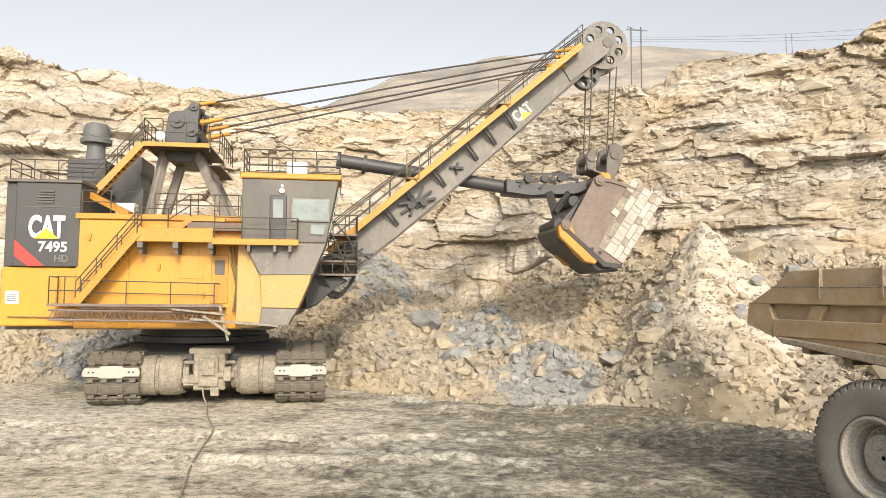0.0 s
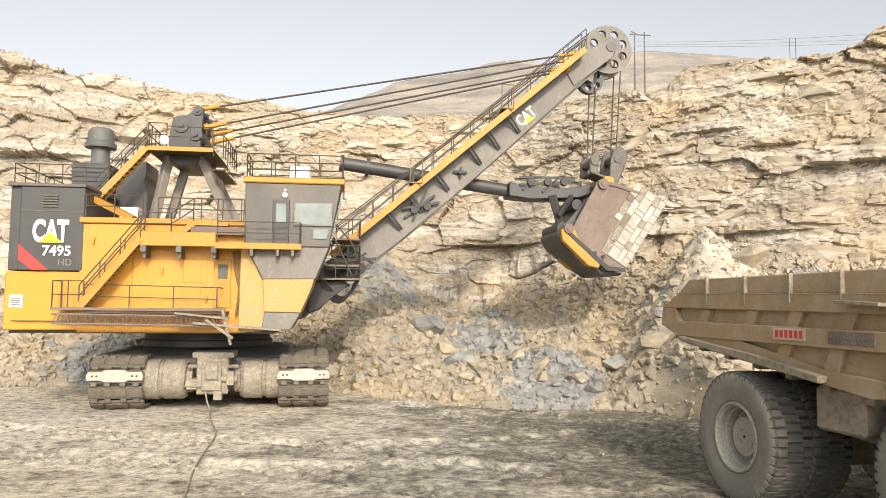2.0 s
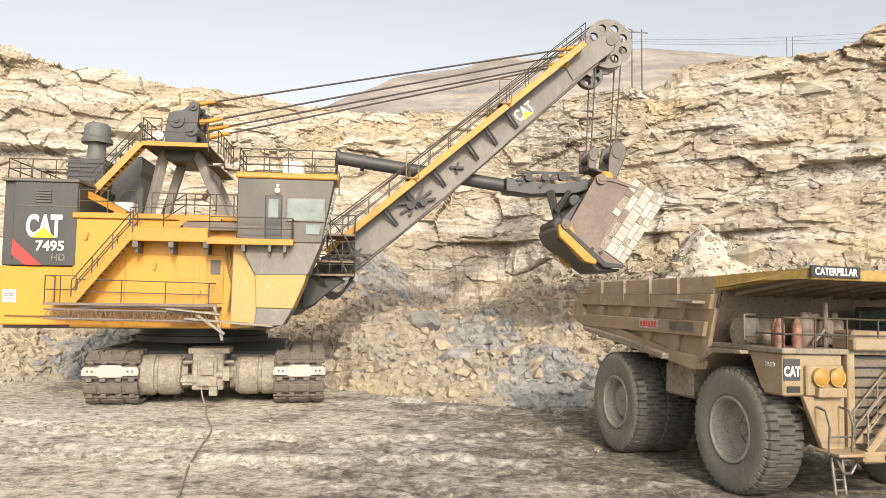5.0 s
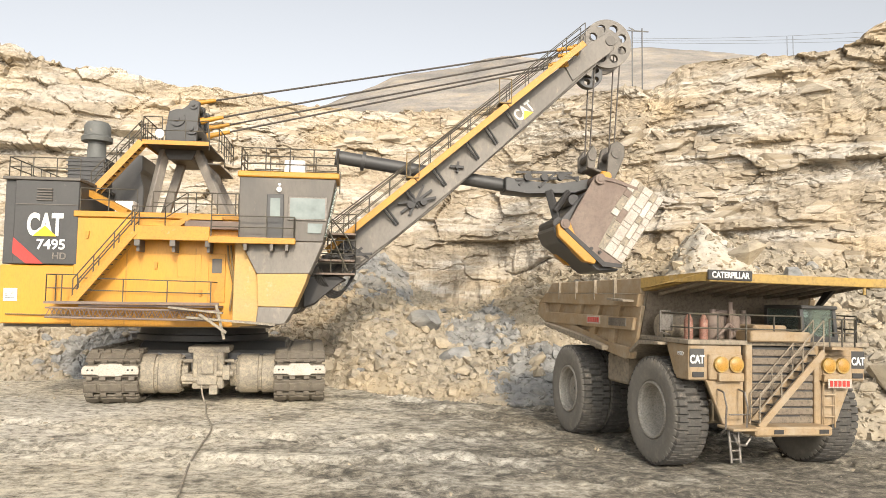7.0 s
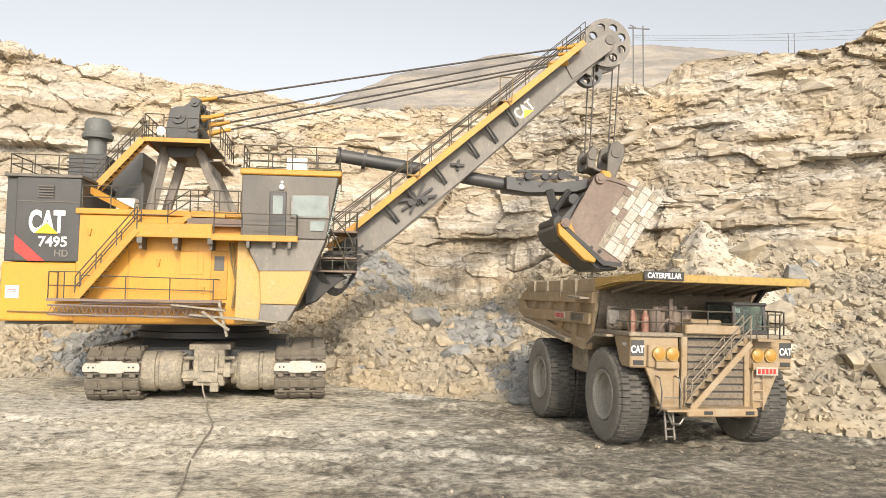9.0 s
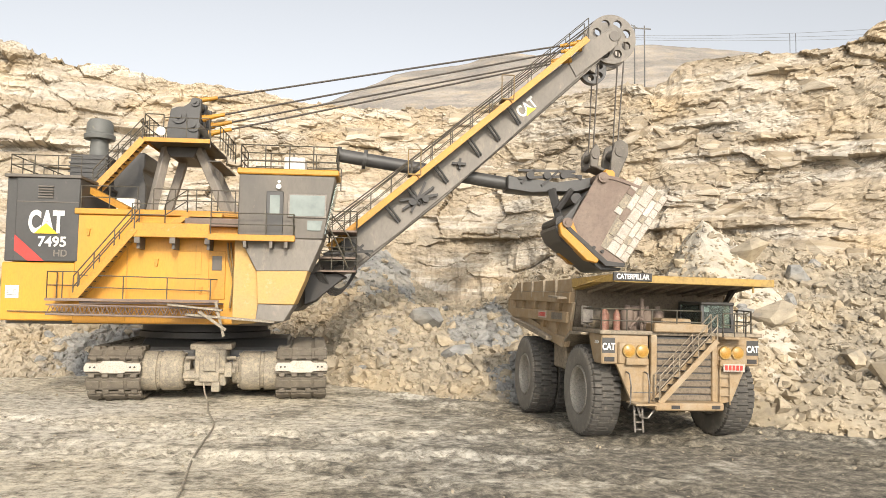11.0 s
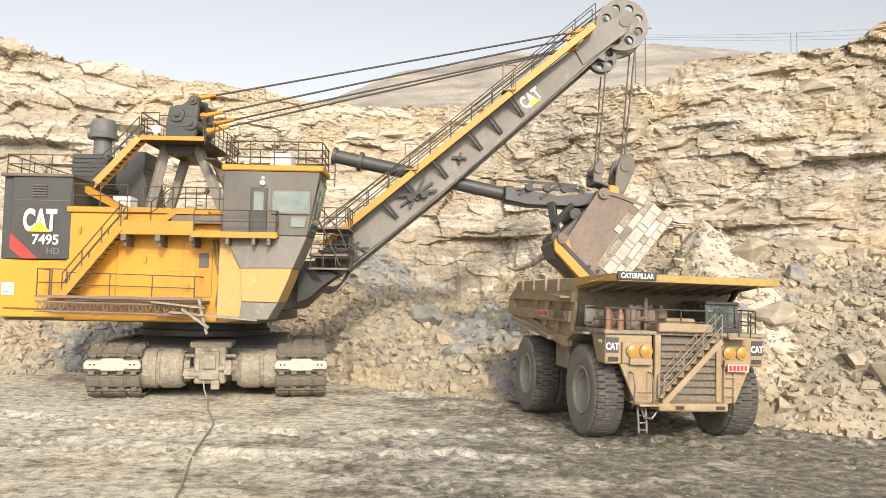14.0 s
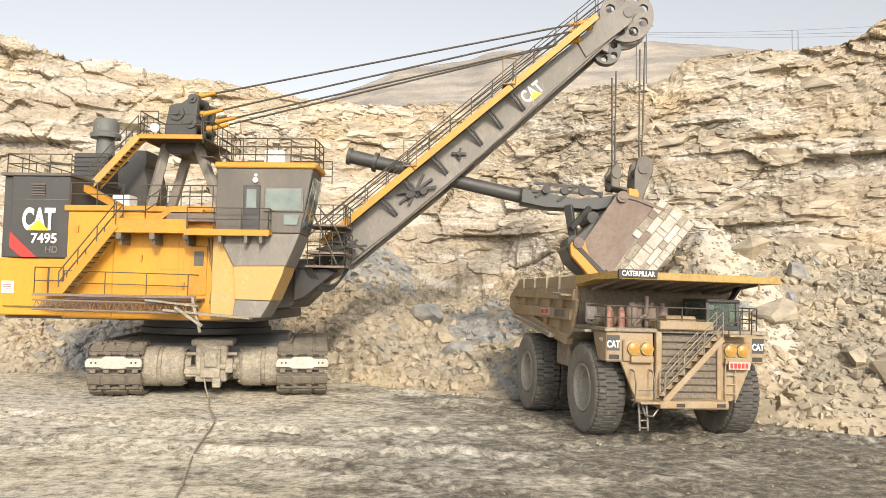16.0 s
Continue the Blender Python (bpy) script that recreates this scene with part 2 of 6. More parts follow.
# ---- the pit ----
def layered_rock(name, strata, colours, bump):
    """Pale sandstone: beds of slightly different tone, stained by broad patches, with grain."""
    m = bpy.data.materials.new(name)
    m.use_nodes = True
    n, link = m.node_tree.nodes, m.node_tree.links.new
    p = n["Principled BSDF"]
    tc = n.new("ShaderNodeTexCoord")

    def noise_at(s, stretch, d=8.0, r=0.62):
        mp, t = n.new("ShaderNodeMapping"), n.new("ShaderNodeTexNoise")
        mp.inputs["Scale"].default_value = stretch
        link(tc.outputs["Object"], mp.inputs[0])
        t.inputs["Scale"].default_value, t.inputs["Detail"].default_value, t.inputs["Roughness"].default_value = s, d, r
        link(mp.outputs[0], t.inputs["Vector"])
        return t.outputs[0]

    def ramp(src, stops):
        r = n.new("ShaderNodeValToRGB")
        e = r.color_ramp.elements
        while len(e) < len(stops):
            e.new(0.5)
        for el, (pos, c) in zip(e, stops):
            el.position, el.color = pos, (*c, 1)
        link(src, r.inputs[0])
        return r.outputs[0]

    def mix(fac, a, b, mode):
        x = n.new("ShaderNodeMix")
        x.data_type, x.blend_type = "RGBA", mode
        x.inputs[0].default_value = fac
        link(a, x.inputs[6]), link(b, x.inputs[7])
        return x.outputs[2]

    beds = ramp(noise_at(1.0, strata), colours)
    patch = ramp(noise_at(0.16, (1, 1, 1.6)), ((0.3, (0.78, 0.8, 0.84)), (0.5, (1, 1, 1)), (0.7, (1.12, 1.05, 0.93))))
    grain = noise_at(1.3, (1, 1, 1.7), 14.0, 0.78)
    speck = ramp(grain, ((0.33, (0.42, 0.41, 0.40)), (0.46, (0.92, 0.91, 0.9)), (0.55, (1.05, 1.05, 1.05)), (0.7, (1.22, 1.22, 1.22))))
    link(mix(0.75, mix(1.0, beds, patch, "MULTIPLY"), speck, "MULTIPLY"), p.inputs["Base Color"])
    p.inputs["Roughness"].default_value = 0.95
    b = n.new("ShaderNodeBump")
    b.inputs["Strength"].default_value, b.inputs["Distance"].default_value = bump, 0.12
    link(grain, b.inputs["Height"])
    link(b.outputs[0], p.inputs["Normal"])
    return m


SAND = ((0.27, (0.27, 0.245, 0.205)), (0.40, (0.405, 0.342, 0.25)), (0.50, (0.36, 0.302, 0.222)), (0.58, (0.51, 0.465, 0.39)), (0.64, (0.45, 0.39, 0.305)), (0.76, (0.33, 0.298, 0.25)))
CLIFF = layered_rock("sandstone_cliff", (0.08, 0.08, 0.55), SAND, 0.6)
RUBBLE = layered_rock("broken_sandstone", (0.45, 0.45, 0.6), ((0.3, (0.26, 0.24, 0.21)), (0.42, (0.355, 0.305, 0.226)), (0.6, (0.41, 0.352, 0.26)), (0.75, (0.34, 0.30, 0.242))), 0.7)
PALE_SPOIL = layered_rock("pale_fine_spoil", (0.3, 0.3, 0.3), ((0.3, (0.40, 0.365, 0.30)), (0.5, (0.50, 0.455, 0.375)), (0.7, (0.43, 0.39, 0.315))), 0.8)
GREYROCK = layered_rock("grey_shale", (0.5, 0.5, 0.8), ((0.3, (0.21, 0.21, 0.20)), (0.5, (0.285, 0.28, 0.262)), (0.7, (0.36, 0.34, 0.30))), 0.5)
# hill tones are raised a little to put distant haze into the colour
HILL = layered_rock("far_dump_soil", (0.03, 0.03, 0.2), ((0.3, (0.20, 0.185, 0.165)), (0.5, (0.29, 0.262, 0.228)), (0.62, (0.38, 0.335, 0.28)), (0.75, (0.26, 0.236, 0.205))), 0.9)

# the face of the pit in plan, from far to one side round to the other
FACE = ((-110, 38), (-60, 55), (-30, 62), (-8, 66), (6, 64), (16, 58), (27, 50), (40, 44), (62, 38), (110, 28))
CREST = ((-110, 27), (-45, 27.2), (-38, 26.4), (-35.4, 25.6), (-33, 25.1), (-28, 24.5), (-23, 23.8), (-17, 23.2), (-12.7, 22.6), (-9, 22.3), (-4, 22.1), (0.3, 22.5), (6, 22.6), (10.5, 22.6),
         (15, 22.4), (17.2, 22.3), (18.4, 23.4), (21, 23.5), (24.4, 23.0), (27.3, 23.0), (30, 24.4), (40, 27), (110, 30))
# ledges that jut out: east, height, half length, thickness, reach
LEDGES = ((20, 18.2, 2.4, 0.8, 0.9), (27.4, 14.9, 3.4, 1.2, 1.5), (-34, 17.2, 5.0, 1.8, 1.4), (-28, 18.8, 3.0, 1.2, 1.0), (17, 10.5, 3.2, 0.9, 0.8), (22.5, 10.4, 3.4, 0.9, 0.8),
          (4.5, 10.3, 5.5, 1.4, 1.4), (23.6, 16.6, 2.0, 0.7, 0.7), (-20, 20.3, 2.4, 0.9, 0.7))


def blocks(x, z, seed, square=False):
    """Irregular cells: a random number for the cell, the way from its middle, and the closeness of its edge."""
    ci, cj = np.floor(x), np.floor(z)
    best, second = np.full(x.shape, 9.0), np.full(x.shape, 9.0)
    rnd, dx, dz = np.zeros(x.shape), np.zeros(x.shape), np.zeros(x.shape)
    for i in (-1, 0, 1):
        for j in (-1, 0, 1):
            a, b = ci + i, cj + j
            px = x - a - 0.12 - 0.76 * hashed(a, b, seed)
            pz = z - b - 0.12 - 0.76 * hashed(a, b, seed + 0.37)
            d = np.maximum(np.abs(px) * 0.9 + 0.25 * np.abs(pz), np.abs(pz)) if square else np.hypot(px, pz)
            near = d < best
            second = np.where(near, best, np.minimum(second, d))
            rnd = np.where(near, hashed(a, b, seed + 0.71), rnd)
            dx, dz = np.where(near, px, dx), np.where(near, pz, dz)
            best = np.where(near, d, best)
    return rnd, dx, dz, second - best


def build_cliff():
    xs = np.concatenate([np.linspace(-110, -44, 60), np.arange(-43.8, 34, 0.13), np.linspace(34.2, 110, 60)])
    hs = np.concatenate([np.linspace(-0.02, 0.3, 30), np.linspace(0.304, 1, 190)])
    X, U = np.meshgrid(xs, hs)
    crest = spline(CREST, X) + 0.6 * fractal(X * 0.25, 0 * X, 5) + 0.5 * np.round(2 * fractal(X * 0.6, 0 * X + 3, 8)) / 2 + 0.35 * fractal(X * 1.9, 0 * X + 7, 9)
    Z = U * crest
    face = spline(FACE, X)
    # distance along the face, and the way the face turns
    slope = np.gradient(face[0], xs)
    A = np.concatenate([[0], np.cumsum(np.hypot(np.diff(xs), np.diff(face[0])))])[None, :] + 0 * X
    dip = Z + 0.03 * A + 0.8 * fractal(A * 0.06, Z * 0.05, 11)
    out = 2.6 * fractal(A * 0.07, Z * 0.06, 21, 3) - 5.0 * (1 - U)
    # jointed blocks at three sizes: each has its own setback and its own tilted face
    wx = A + 0.06 * Z + 0.8 * fractal(A * 0.35, Z * 0.35, 23, 2)
    wz = dip + 1.6 * fractal(A * 0.12, Z * 0.2, 24, 2)
    for wide, high, reach, tilt, seed in ((6.4, 3.2, 0.9, 0.18, 31), (2.8, 1.5, 0.42, 0.2, 32), (1.1, 0.75, 0.16, 0.2, 33), (0.42, 0.34, 0.08, 0.24, 34)):
        rnd, dx, dz, edge = blocks(wx / wide, wz / high, seed, seed == 32)
        worn = np.clip(3.0 * smooth_noise(A * 0.13 + seed, Z * 0.22, seed + 3) - (0.75 if seed < 33 else 1.2), 0.06, 1)
        lean = dx * wide * tilt * (2 * hashed(rnd * 977, rnd * 55, 3) - 1) + dz * high * tilt * (2.2 * hashed(rnd * 431, rnd * 77, 4) - 0.75)
        out = out + worn * (reach * (rnd - 0.5) + lean) + worn * 0.35 * reach * np.clip(0.08 - edge, 0, 0.08) / 0.08 * (hashed(rnd * 91, rnd * 13, 6) > 0.7)
    for ex, ez, half, thick, reach in LEDGES:
        a = np.clip(1.5 - 1.5 * np.abs(X - ex + 0.8 * fractal(X * 0.5, Z, 3)) / half, 0, 1)
        top = np.clip((ez + thick - Z) / (thick * 0.4), 0, 1) * (Z > ez + 0.25 * fractal(X * 0.8, 0 * X, 2))
        under = np.clip((Z - ez + 2.2) / 2.2, 0, 1) * (Z <= ez + 0.25 * fractal(X * 0.8, 0 * X, 2))
        out = out - reach * 0.55 * a * top + reach * 0.3 * a * under
    out = out + 0.35 * fractal(A * 1.1, Z * 1.6, 41, 4) + 0.26 * fractal(A * 4, Z * 6, 44, 3)
    # fluted, freshly dug face low down behind the heap
    fresh = np.clip((10.2 - Z) / 1.5, 0, 1) * np.clip((Z - 3) / 2, 0, 1)
    out = out + fresh * (0.7 * fractal(A * 0.9 + 0.15 * Z, Z * 0.12, 47, 3) + 0.3 * fractal(A * 3.0, Z * 0.4, 48, 2))
    tilt = np.hypot(slope, 1)[None, :]
    Y = face + out / tilt
    X2 = X - slope[None, :] * out / tilt + 0.2 * fractal(A * 0.9, Z * 1.3, 51, 3)
    # the bench on top runs back from the crest
    back = np.concatenate([np.geomspace(0.6, 140, 40)])[:, None]
    xb = X2[-1][None, :] * (1 + back / 80)
    yb = Y[-1][None, :] + back
    zb = Z[-1][None, :] + 0.05 * back + 1.2 * np.minimum(back, 6) / 6 * (fractal(xb * 0.3, yb * 0.3, 61))
    ob = sheet("cliff", np.vstack([X2, xb]), np.vstack([Y, yb]), np.vstack([Z, zb]), CLIFF, smooth=False)
    tagged(ob, "pale layered sandstone pit face with broken ledges", "cliff", kind="structure")
    build_cliff_blocks(ob, X2, Y, Z, slope)


def slab_shapes(count, seed):
    """Angular slabs split along bedding and joints: chipped, skewed blocks of unit size."""
    rnd = random.Random(seed)
    shapes = []
    for _ in range(count):
        bm = bmesh.new()
        lean, cut = rnd.uniform(-0.35, 0.35), rnd.uniform(0.2, 0.55)
        for sx in (-1, 1):
            for sy in (-1, 1):
                for sz in (-1, 1):
                    corner = Vector((sx + lean * sz + rnd.uniform(-0.2, 0.2), sy + rnd.uniform(-0.3, 0.2), sz + rnd.uniform(-0.25, 0.2)))
                    if rnd.random() < 0.75:
                        bm.verts.new(corner - Vector((sx * cut * rnd.uniform(0.6, 1.6), 0, sz * 0.1)))
                        bm.verts.new(corner - Vector((0, sy * cut, sz * cut * 1.4)))
                    else:
                        bm.verts.new(corner)
        hull = bmesh.ops.convex_hull(bm, input=bm.verts)
        bmesh.ops.delete(bm, geom=[g for g in hull["geom_interior"] if isinstance(g, bmesh.types.BMVert)], context="VERTS")
        bm.verts.index_update()
        shapes.append((np.array([v.co for v in bm.verts]) * 0.5, [[v.index for v in f.verts] for f in bm.faces]))
        bm.free()
    return shapes


def build_cliff_blocks(cliff, X, Y, Z, slope):
    """Slabs that stand out of the face: the largest are pieces of their own, the small ones are joined."""
    rng = np.random.default_rng(17)
    shapes = slab_shapes(18, 6)
    meshes = []
    for co, fs in shapes:
        me = bpy.data.meshes.new("block")
        me.from_pydata(co, [], fs)
        me.materials.append(CLIFF)
        meshes.append(me)
    near = np.flatnonzero((X[0] > -42) & (X[0] < 33))
    verts, faces, base, big = [], [], 0, 0
    while big < 290 or base < 46000:
        c, r = near[rng.integers(len(near))], rng.integers(46, Z.shape[0] - 1)
        x, y, z = X[r, c], Y[r, c], Z[r, c]
        # broken beds alternate with smooth ones
        rough = smooth_noise(np.float64(x * 0.12), np.float64(z * 0.45 + 0.02 * x), 77) + 0.25 * smooth_noise(np.float64(x * 0.5), np.float64(z * 1.1), 78)
        if rough < 0.7 or z < 6.5:
            continue
        large = big < 290 and rng.random() < 0.06
        w = rng.uniform(0.8, 2.2) if large else 0.13 * (1 - rng.random()) ** -0.6
        w = min(w, 2.2 if large else 0.8)
        size = np.array((w * rng.uniform(0.8, 1.3), w * rng.uniform(0.5, 0.8), w * rng.uniform(0.28, 0.6)))
        turn = Euler((rng.normal(-0.16, 0.12), rng.normal(0.03, 0.1), math.atan(slope[c]) + rng.normal(0, 0.16))).to_matrix()
        spot = Vector((x, y, z)) + turn @ Vector((0, size[1] * (rng.uniform(0.38, 0.5) if large else rng.uniform(0.22, 0.42)), 0))
        k = rng.integers(len(shapes))
        if large:
            ob = new("block", meshes[k])
            ob.parent = cliff
            ob.matrix_world = Matrix.LocRotScale(spot, turn.to_quaternion(), Vector(size))
            big += 1
        else:
            co, fs = shapes[k]
            verts.append((co * size) @ np.array(turn).T + np.array(spot))
            faces += [[i + base for i in f] for f in fs]
            base += len(co)
    me = bpy.data.meshes.new("cliff_stones")
    me.from_pydata(np.concatenate(verts), [], faces)
    me.materials.append(CLIFF)
    tagged(new("cliff_stones", me), "splintered sandstone standing out of the face", "rubble", kind="stuff")


FOOT = ((-110, 26), (-60, 38), (-30, 45.5), (-20, 48), (-12, 49), (-8, 46.5), (-6, 44), (-2.5, 41.4), (2.3, 38.6), (6.5, 38.0), (9.3, 37.6), (11, 36.3), (12.2, 33.6), (14.8, 30.8), (20, 28.8), (40, 25), (110, 15))
HEAP = ((-110, 5), (-40, 5.5), (-27, 5.0), (-16, 4.5), (-9, 8.0), (-5.5, 9.4), (-3, 7.6), (-0.5, 5.6), (2.5, 5.0), (4.5, 5.6), (7, 6.9), (11, 8.0), (16, 9.4), (19, 10.2), (22, 9.4), (27, 8.2), (32, 8), (60, 8), (110, 8))


def dust_cone(X, Y):
    """The pale cone of fine spoil that slid off the face: its height, below zero beyond its edge."""
    skew = X - 15.7 + 0.12 * (45 - Y)
    away = np.hypot(skew * np.where(skew < 0, 1.3, 1.0), (Y - 45) * 0.68)
    return 10.1 - 1.05 * away + 1.4 * fractal(skew * 0.5, Y * 0.2, 173, 3) + 0.7 * fractal(X * 1.4, Y * 1.0, 174, 4)


def rubble_height(X, V):
    """Height of the heap at east X, V from its foot (0) to the face (1); V past 1 runs into the face."""
    h = spline(HEAP, X + 1.2 * fractal(X * 0.2, V * 2, 71))
    rise = np.clip(V, 0, 1.3) ** 0.85
    rnd, dx, dz, edge = blocks(X / 0.9 + 0.4 * fractal(X, V * 20, 70), V * 22, 79)
    lumps = 1.5 * fractal(X * 0.22, V * 4, 72) + 0.9 * fractal(X * 0.8, V * 12, 75, 3) + 0.3 * (rnd - 0.5) + 0.25 * dx
    z = h * rise + lumps * np.clip(V * 5, 0, 1) * 0.8 - 0.12 + 0.1 * np.clip(V * 8, 0, 1)
    return np.where(V > 0, np.maximum(z, np.minimum(dust_cone(X, plan_y(X, V)), z + 60 * np.maximum(V, 0))), z)


def plan_y(X, V):
    foot, face = spline(FOOT, X) + 1.2 * fractal(X * 0.35, 0 * X, 78), spline(FACE, X) - 3.0
    return foot + (face - foot) * V


def rubble_point(X, V):
    return X, plan_y(X, V), rubble_height(X, V)


def grey_spoil(X, V):
    """Above zero where the heap is greyed: shale spoil over the sandstone in a fan beside the boom and a small cone in
    the middle.
    """
    fan = 1.0 - ((X + 5.2) / 3.6) ** 2 - ((V - 0.85) / 0.42) ** 2
    cone = 1.0 - ((X - 3.0) / 2.9) ** 2 - ((V - 0.55) / 0.3) ** 2
    left = 1.0 - ((X + 21.5) / 5.0) ** 2 - ((V - 0.22) / 0.45) ** 2
    # one more greyed patch, low on the heap left of the parked truck
    low = 1.0 - ((X - 5.6) / 3.2) ** 2 - ((V - 0.15) / 0.24) ** 2
    return np.maximum(np.maximum(fan, cone), np.maximum(left, low)) + 1.1 * fractal(X * 0.5, V * 6, 141, 3)


def fine_spoil(X, V):
    """True where the spoil is dust with few stones in it."""
    z, y = rubble_height(X, V), plan_y(X, V)
    return (dust_cone(X, y) > z - 0.15) & (V > 0.36) | (grey_spoil(X, V) > 0.35) & (X > -8) & (V > 0.42)


def rock_shapes(count, points, seed, squash=0.75):
    rnd = random.Random(seed)
    shapes = []
    for _ in range(count):
        bm = bmesh.new()
        for _ in range(points):
            v = Vector((rnd.gauss(0, 1), rnd.gauss(0, 1), rnd.gauss(0, 1))).normalized() * rnd.uniform(0.75, 1)
            bm.verts.new((v.x * rnd.uniform(0.9, 1.25), v.y, v.z * squash))
        out = bmesh.ops.convex_hull(bm, input=bm.verts)
        bmesh.ops.delete(bm, geom=[g for g in out["geom_interior"] if isinstance(g, bmesh.types.BMVert)], context="VERTS")
        bm.verts.index_update()
        shapes.append((np.array([v.co for v in bm.verts]), [[v.index for v in f.verts] for f in bm.faces]))
        bm.free()
    return shapes


def scatter(name, mat, spots, shapes, seed, label):
    """Many stones joined into one object. spots: x, y, z, size."""
    rng = np.random.default_rng(seed)
    verts, faces, base = [], [], 0
    turns = [np.array(Euler((rng.normal(0, 0.5), rng.normal(0, 0.5), rng.uniform(0, 6.3))).to_matrix()).T for _ in range(97)]
    picks, grow = rng.integers(len(shapes), size=len(spots)), rng.uniform(0.7, 1.25, (len(spots), 3))
    for k, (x, y, z, s) in enumerate(spots):
        co, fs = shapes[picks[k]]
        verts.append((co * (s * grow[k])) @ turns[k % 97] + (x, y, z))
        faces += [[i + base for i in f] for f in fs]
        base += len(co)
    me = bpy.data.meshes.new(name)
    me.from_pydata(np.concatenate(verts), [], faces)
    me.materials.append(mat)
    return tagged(new(name, me), label, "rubble", kind="stuff")


def build_rubble():
    xs = np.concatenate([np.linspace(-110, -42, 40), np.arange(-41.5, 38, 0.2), np.linspace(38.5, 110, 40)])
    X, V = np.meshgrid(xs, np.linspace(-0.02, 1.25, 150))
    heap = sheet("rubble_heap", *rubble_point(X, V), RUBBLE, smooth=False)
    tagged(heap, "heap of fine broken sandstone at the foot of the face", "rubble", kind="stuff")
    heap.data.materials.append(GREYROCK)
    heap.data.materials.append(PALE_SPOIL)
    Xc, Vc = X[:-1, :-1] + 0.1, V[:-1, :-1] + 0.004
    cone = (dust_cone(Xc, plan_y(Xc, Vc)) > rubble_height(Xc, Vc) - 0.15) & (Vc > 0.2 + 0.3 * fractal(Xc * 0.8, Vc * 9, 151, 3))
    kinds = np.where(cone, 2, np.where(grey_spoil(Xc, Vc) > 0.3, 1, 0))
    heap.data.polygons.foreach_set("material_index", kinds.ravel().astype(np.int32))
    rng = np.random.default_rng(5)
    shapes = rock_shapes(18, 12, 3, 0.85)
    pale, grey = [], []
    count = 36000
    xs, vs = rng.uniform(-40, 34, count), rng.uniform(-0.015, 1.0, count)
    sizes = np.minimum(0.075 * (1 - rng.random(count)) ** -0.48, 0.42) * (0.7 + 0.6 * smooth_noise(xs * 0.25, vs * 4, 4))
    px, py, pz = rubble_point(xs, vs)
    greyish = grey_spoil(xs, vs) + 0.5 * (smooth_noise(xs * 3.1, vs * 40, 9) - 0.5)
    fine = fine_spoil(xs, vs) & (rng.random(count) < 0.6)
    kept = (py < 66) & ~((xs < -9) & (vs > 0.75)) & ~fine & ~((sizes > 0.3) & (vs < 0.02))
    for q in zip(px[kept], py[kept], np.maximum(pz, 0)[kept] + 0.22 * sizes[kept], sizes[kept], greyish[kept]):
        (grey if q[4] > 0.3 else pale).append(q[:4])
    scatter("rubble_stones", RUBBLE, pale, shapes, 1, "loose angular blocks of pale sandstone")
    scatter("shale_stones", GREYROCK, grey, shapes, 2, "loose angular blocks of grey shale")


def build_boulders():
    rng = np.random.default_rng(8)
    # east, way up the heap, size, grey or pale
    named = [(-7.2, 0.05, 1.3, 0), (-5.2, 0.04, 0.7, 0), (-0.9, 0.5, 1.9, 1), (0.9, 0.3, 1.1, 1), (11.0, 0.14, 0.95, 0), (13.4, 0.1, 0.8, 0), (17.6, 0.55, 1.5, 0), (19.5, 0.12, 1.4, 0), (22, 0.16, 1.2, 0), (9.6, 0.18, 0.95, 1), (7.3, 0.12, 0.8, 0), (4.6, 0.28, 0.9, 0), (1.4, 0.16, 0.8, 0), (16.5, 0.3, 1.2, 0), (-3.6, 0.1, 0.7, 0), (22.5, 0.42, 0.9, 0),
             (-0.2, 0.35, 1.0, 0), (5.5, 0.2, 0.8, 0), (20.5, 0.62, 0.9, 1), (24.5, 0.4, 0.85, 0), (18.5, 0.18, 0.8, 0)]
    spots = named + [(rng.uniform(-38, 30), rng.uniform(0.05, 0.9), rng.uniform(0.34, 0.62), int(rng.random() < 0.22)) for _ in range(150)]
    shapes = rock_shapes(8, 15, 12, 0.85)
    meshes = []
    for k, (co, fs) in enumerate(shapes):
        for mat in (RUBBLE, GREYROCK):
            me = bpy.data.meshes.new("boulder")
            me.from_pydata(co, [], fs)
            me.materials.append(mat)
            meshes.append(me)
    for x, v, s, g in spots:
        px, py, pz = rubble_point(np.float64(x), np.float64(v))
        ob = new("boulder", meshes[2 * rng.integers(8) + g])
        m = Matrix.LocRotScale((px, py, pz + 0.25 * s), Euler((rng.normal(0, 0.3), rng.normal(0, 0.3), rng.uniform(0, 6.3))), (s, s * rng.uniform(0.7, 1), s * rng.uniform(0.6, 0.95)))
        ob.matrix_world = m
        tagged(ob, ("grey shale boulder" if g else "pale sandstone boulder") + " lying on the rubble heap", "boulder", "boulders on the heap")


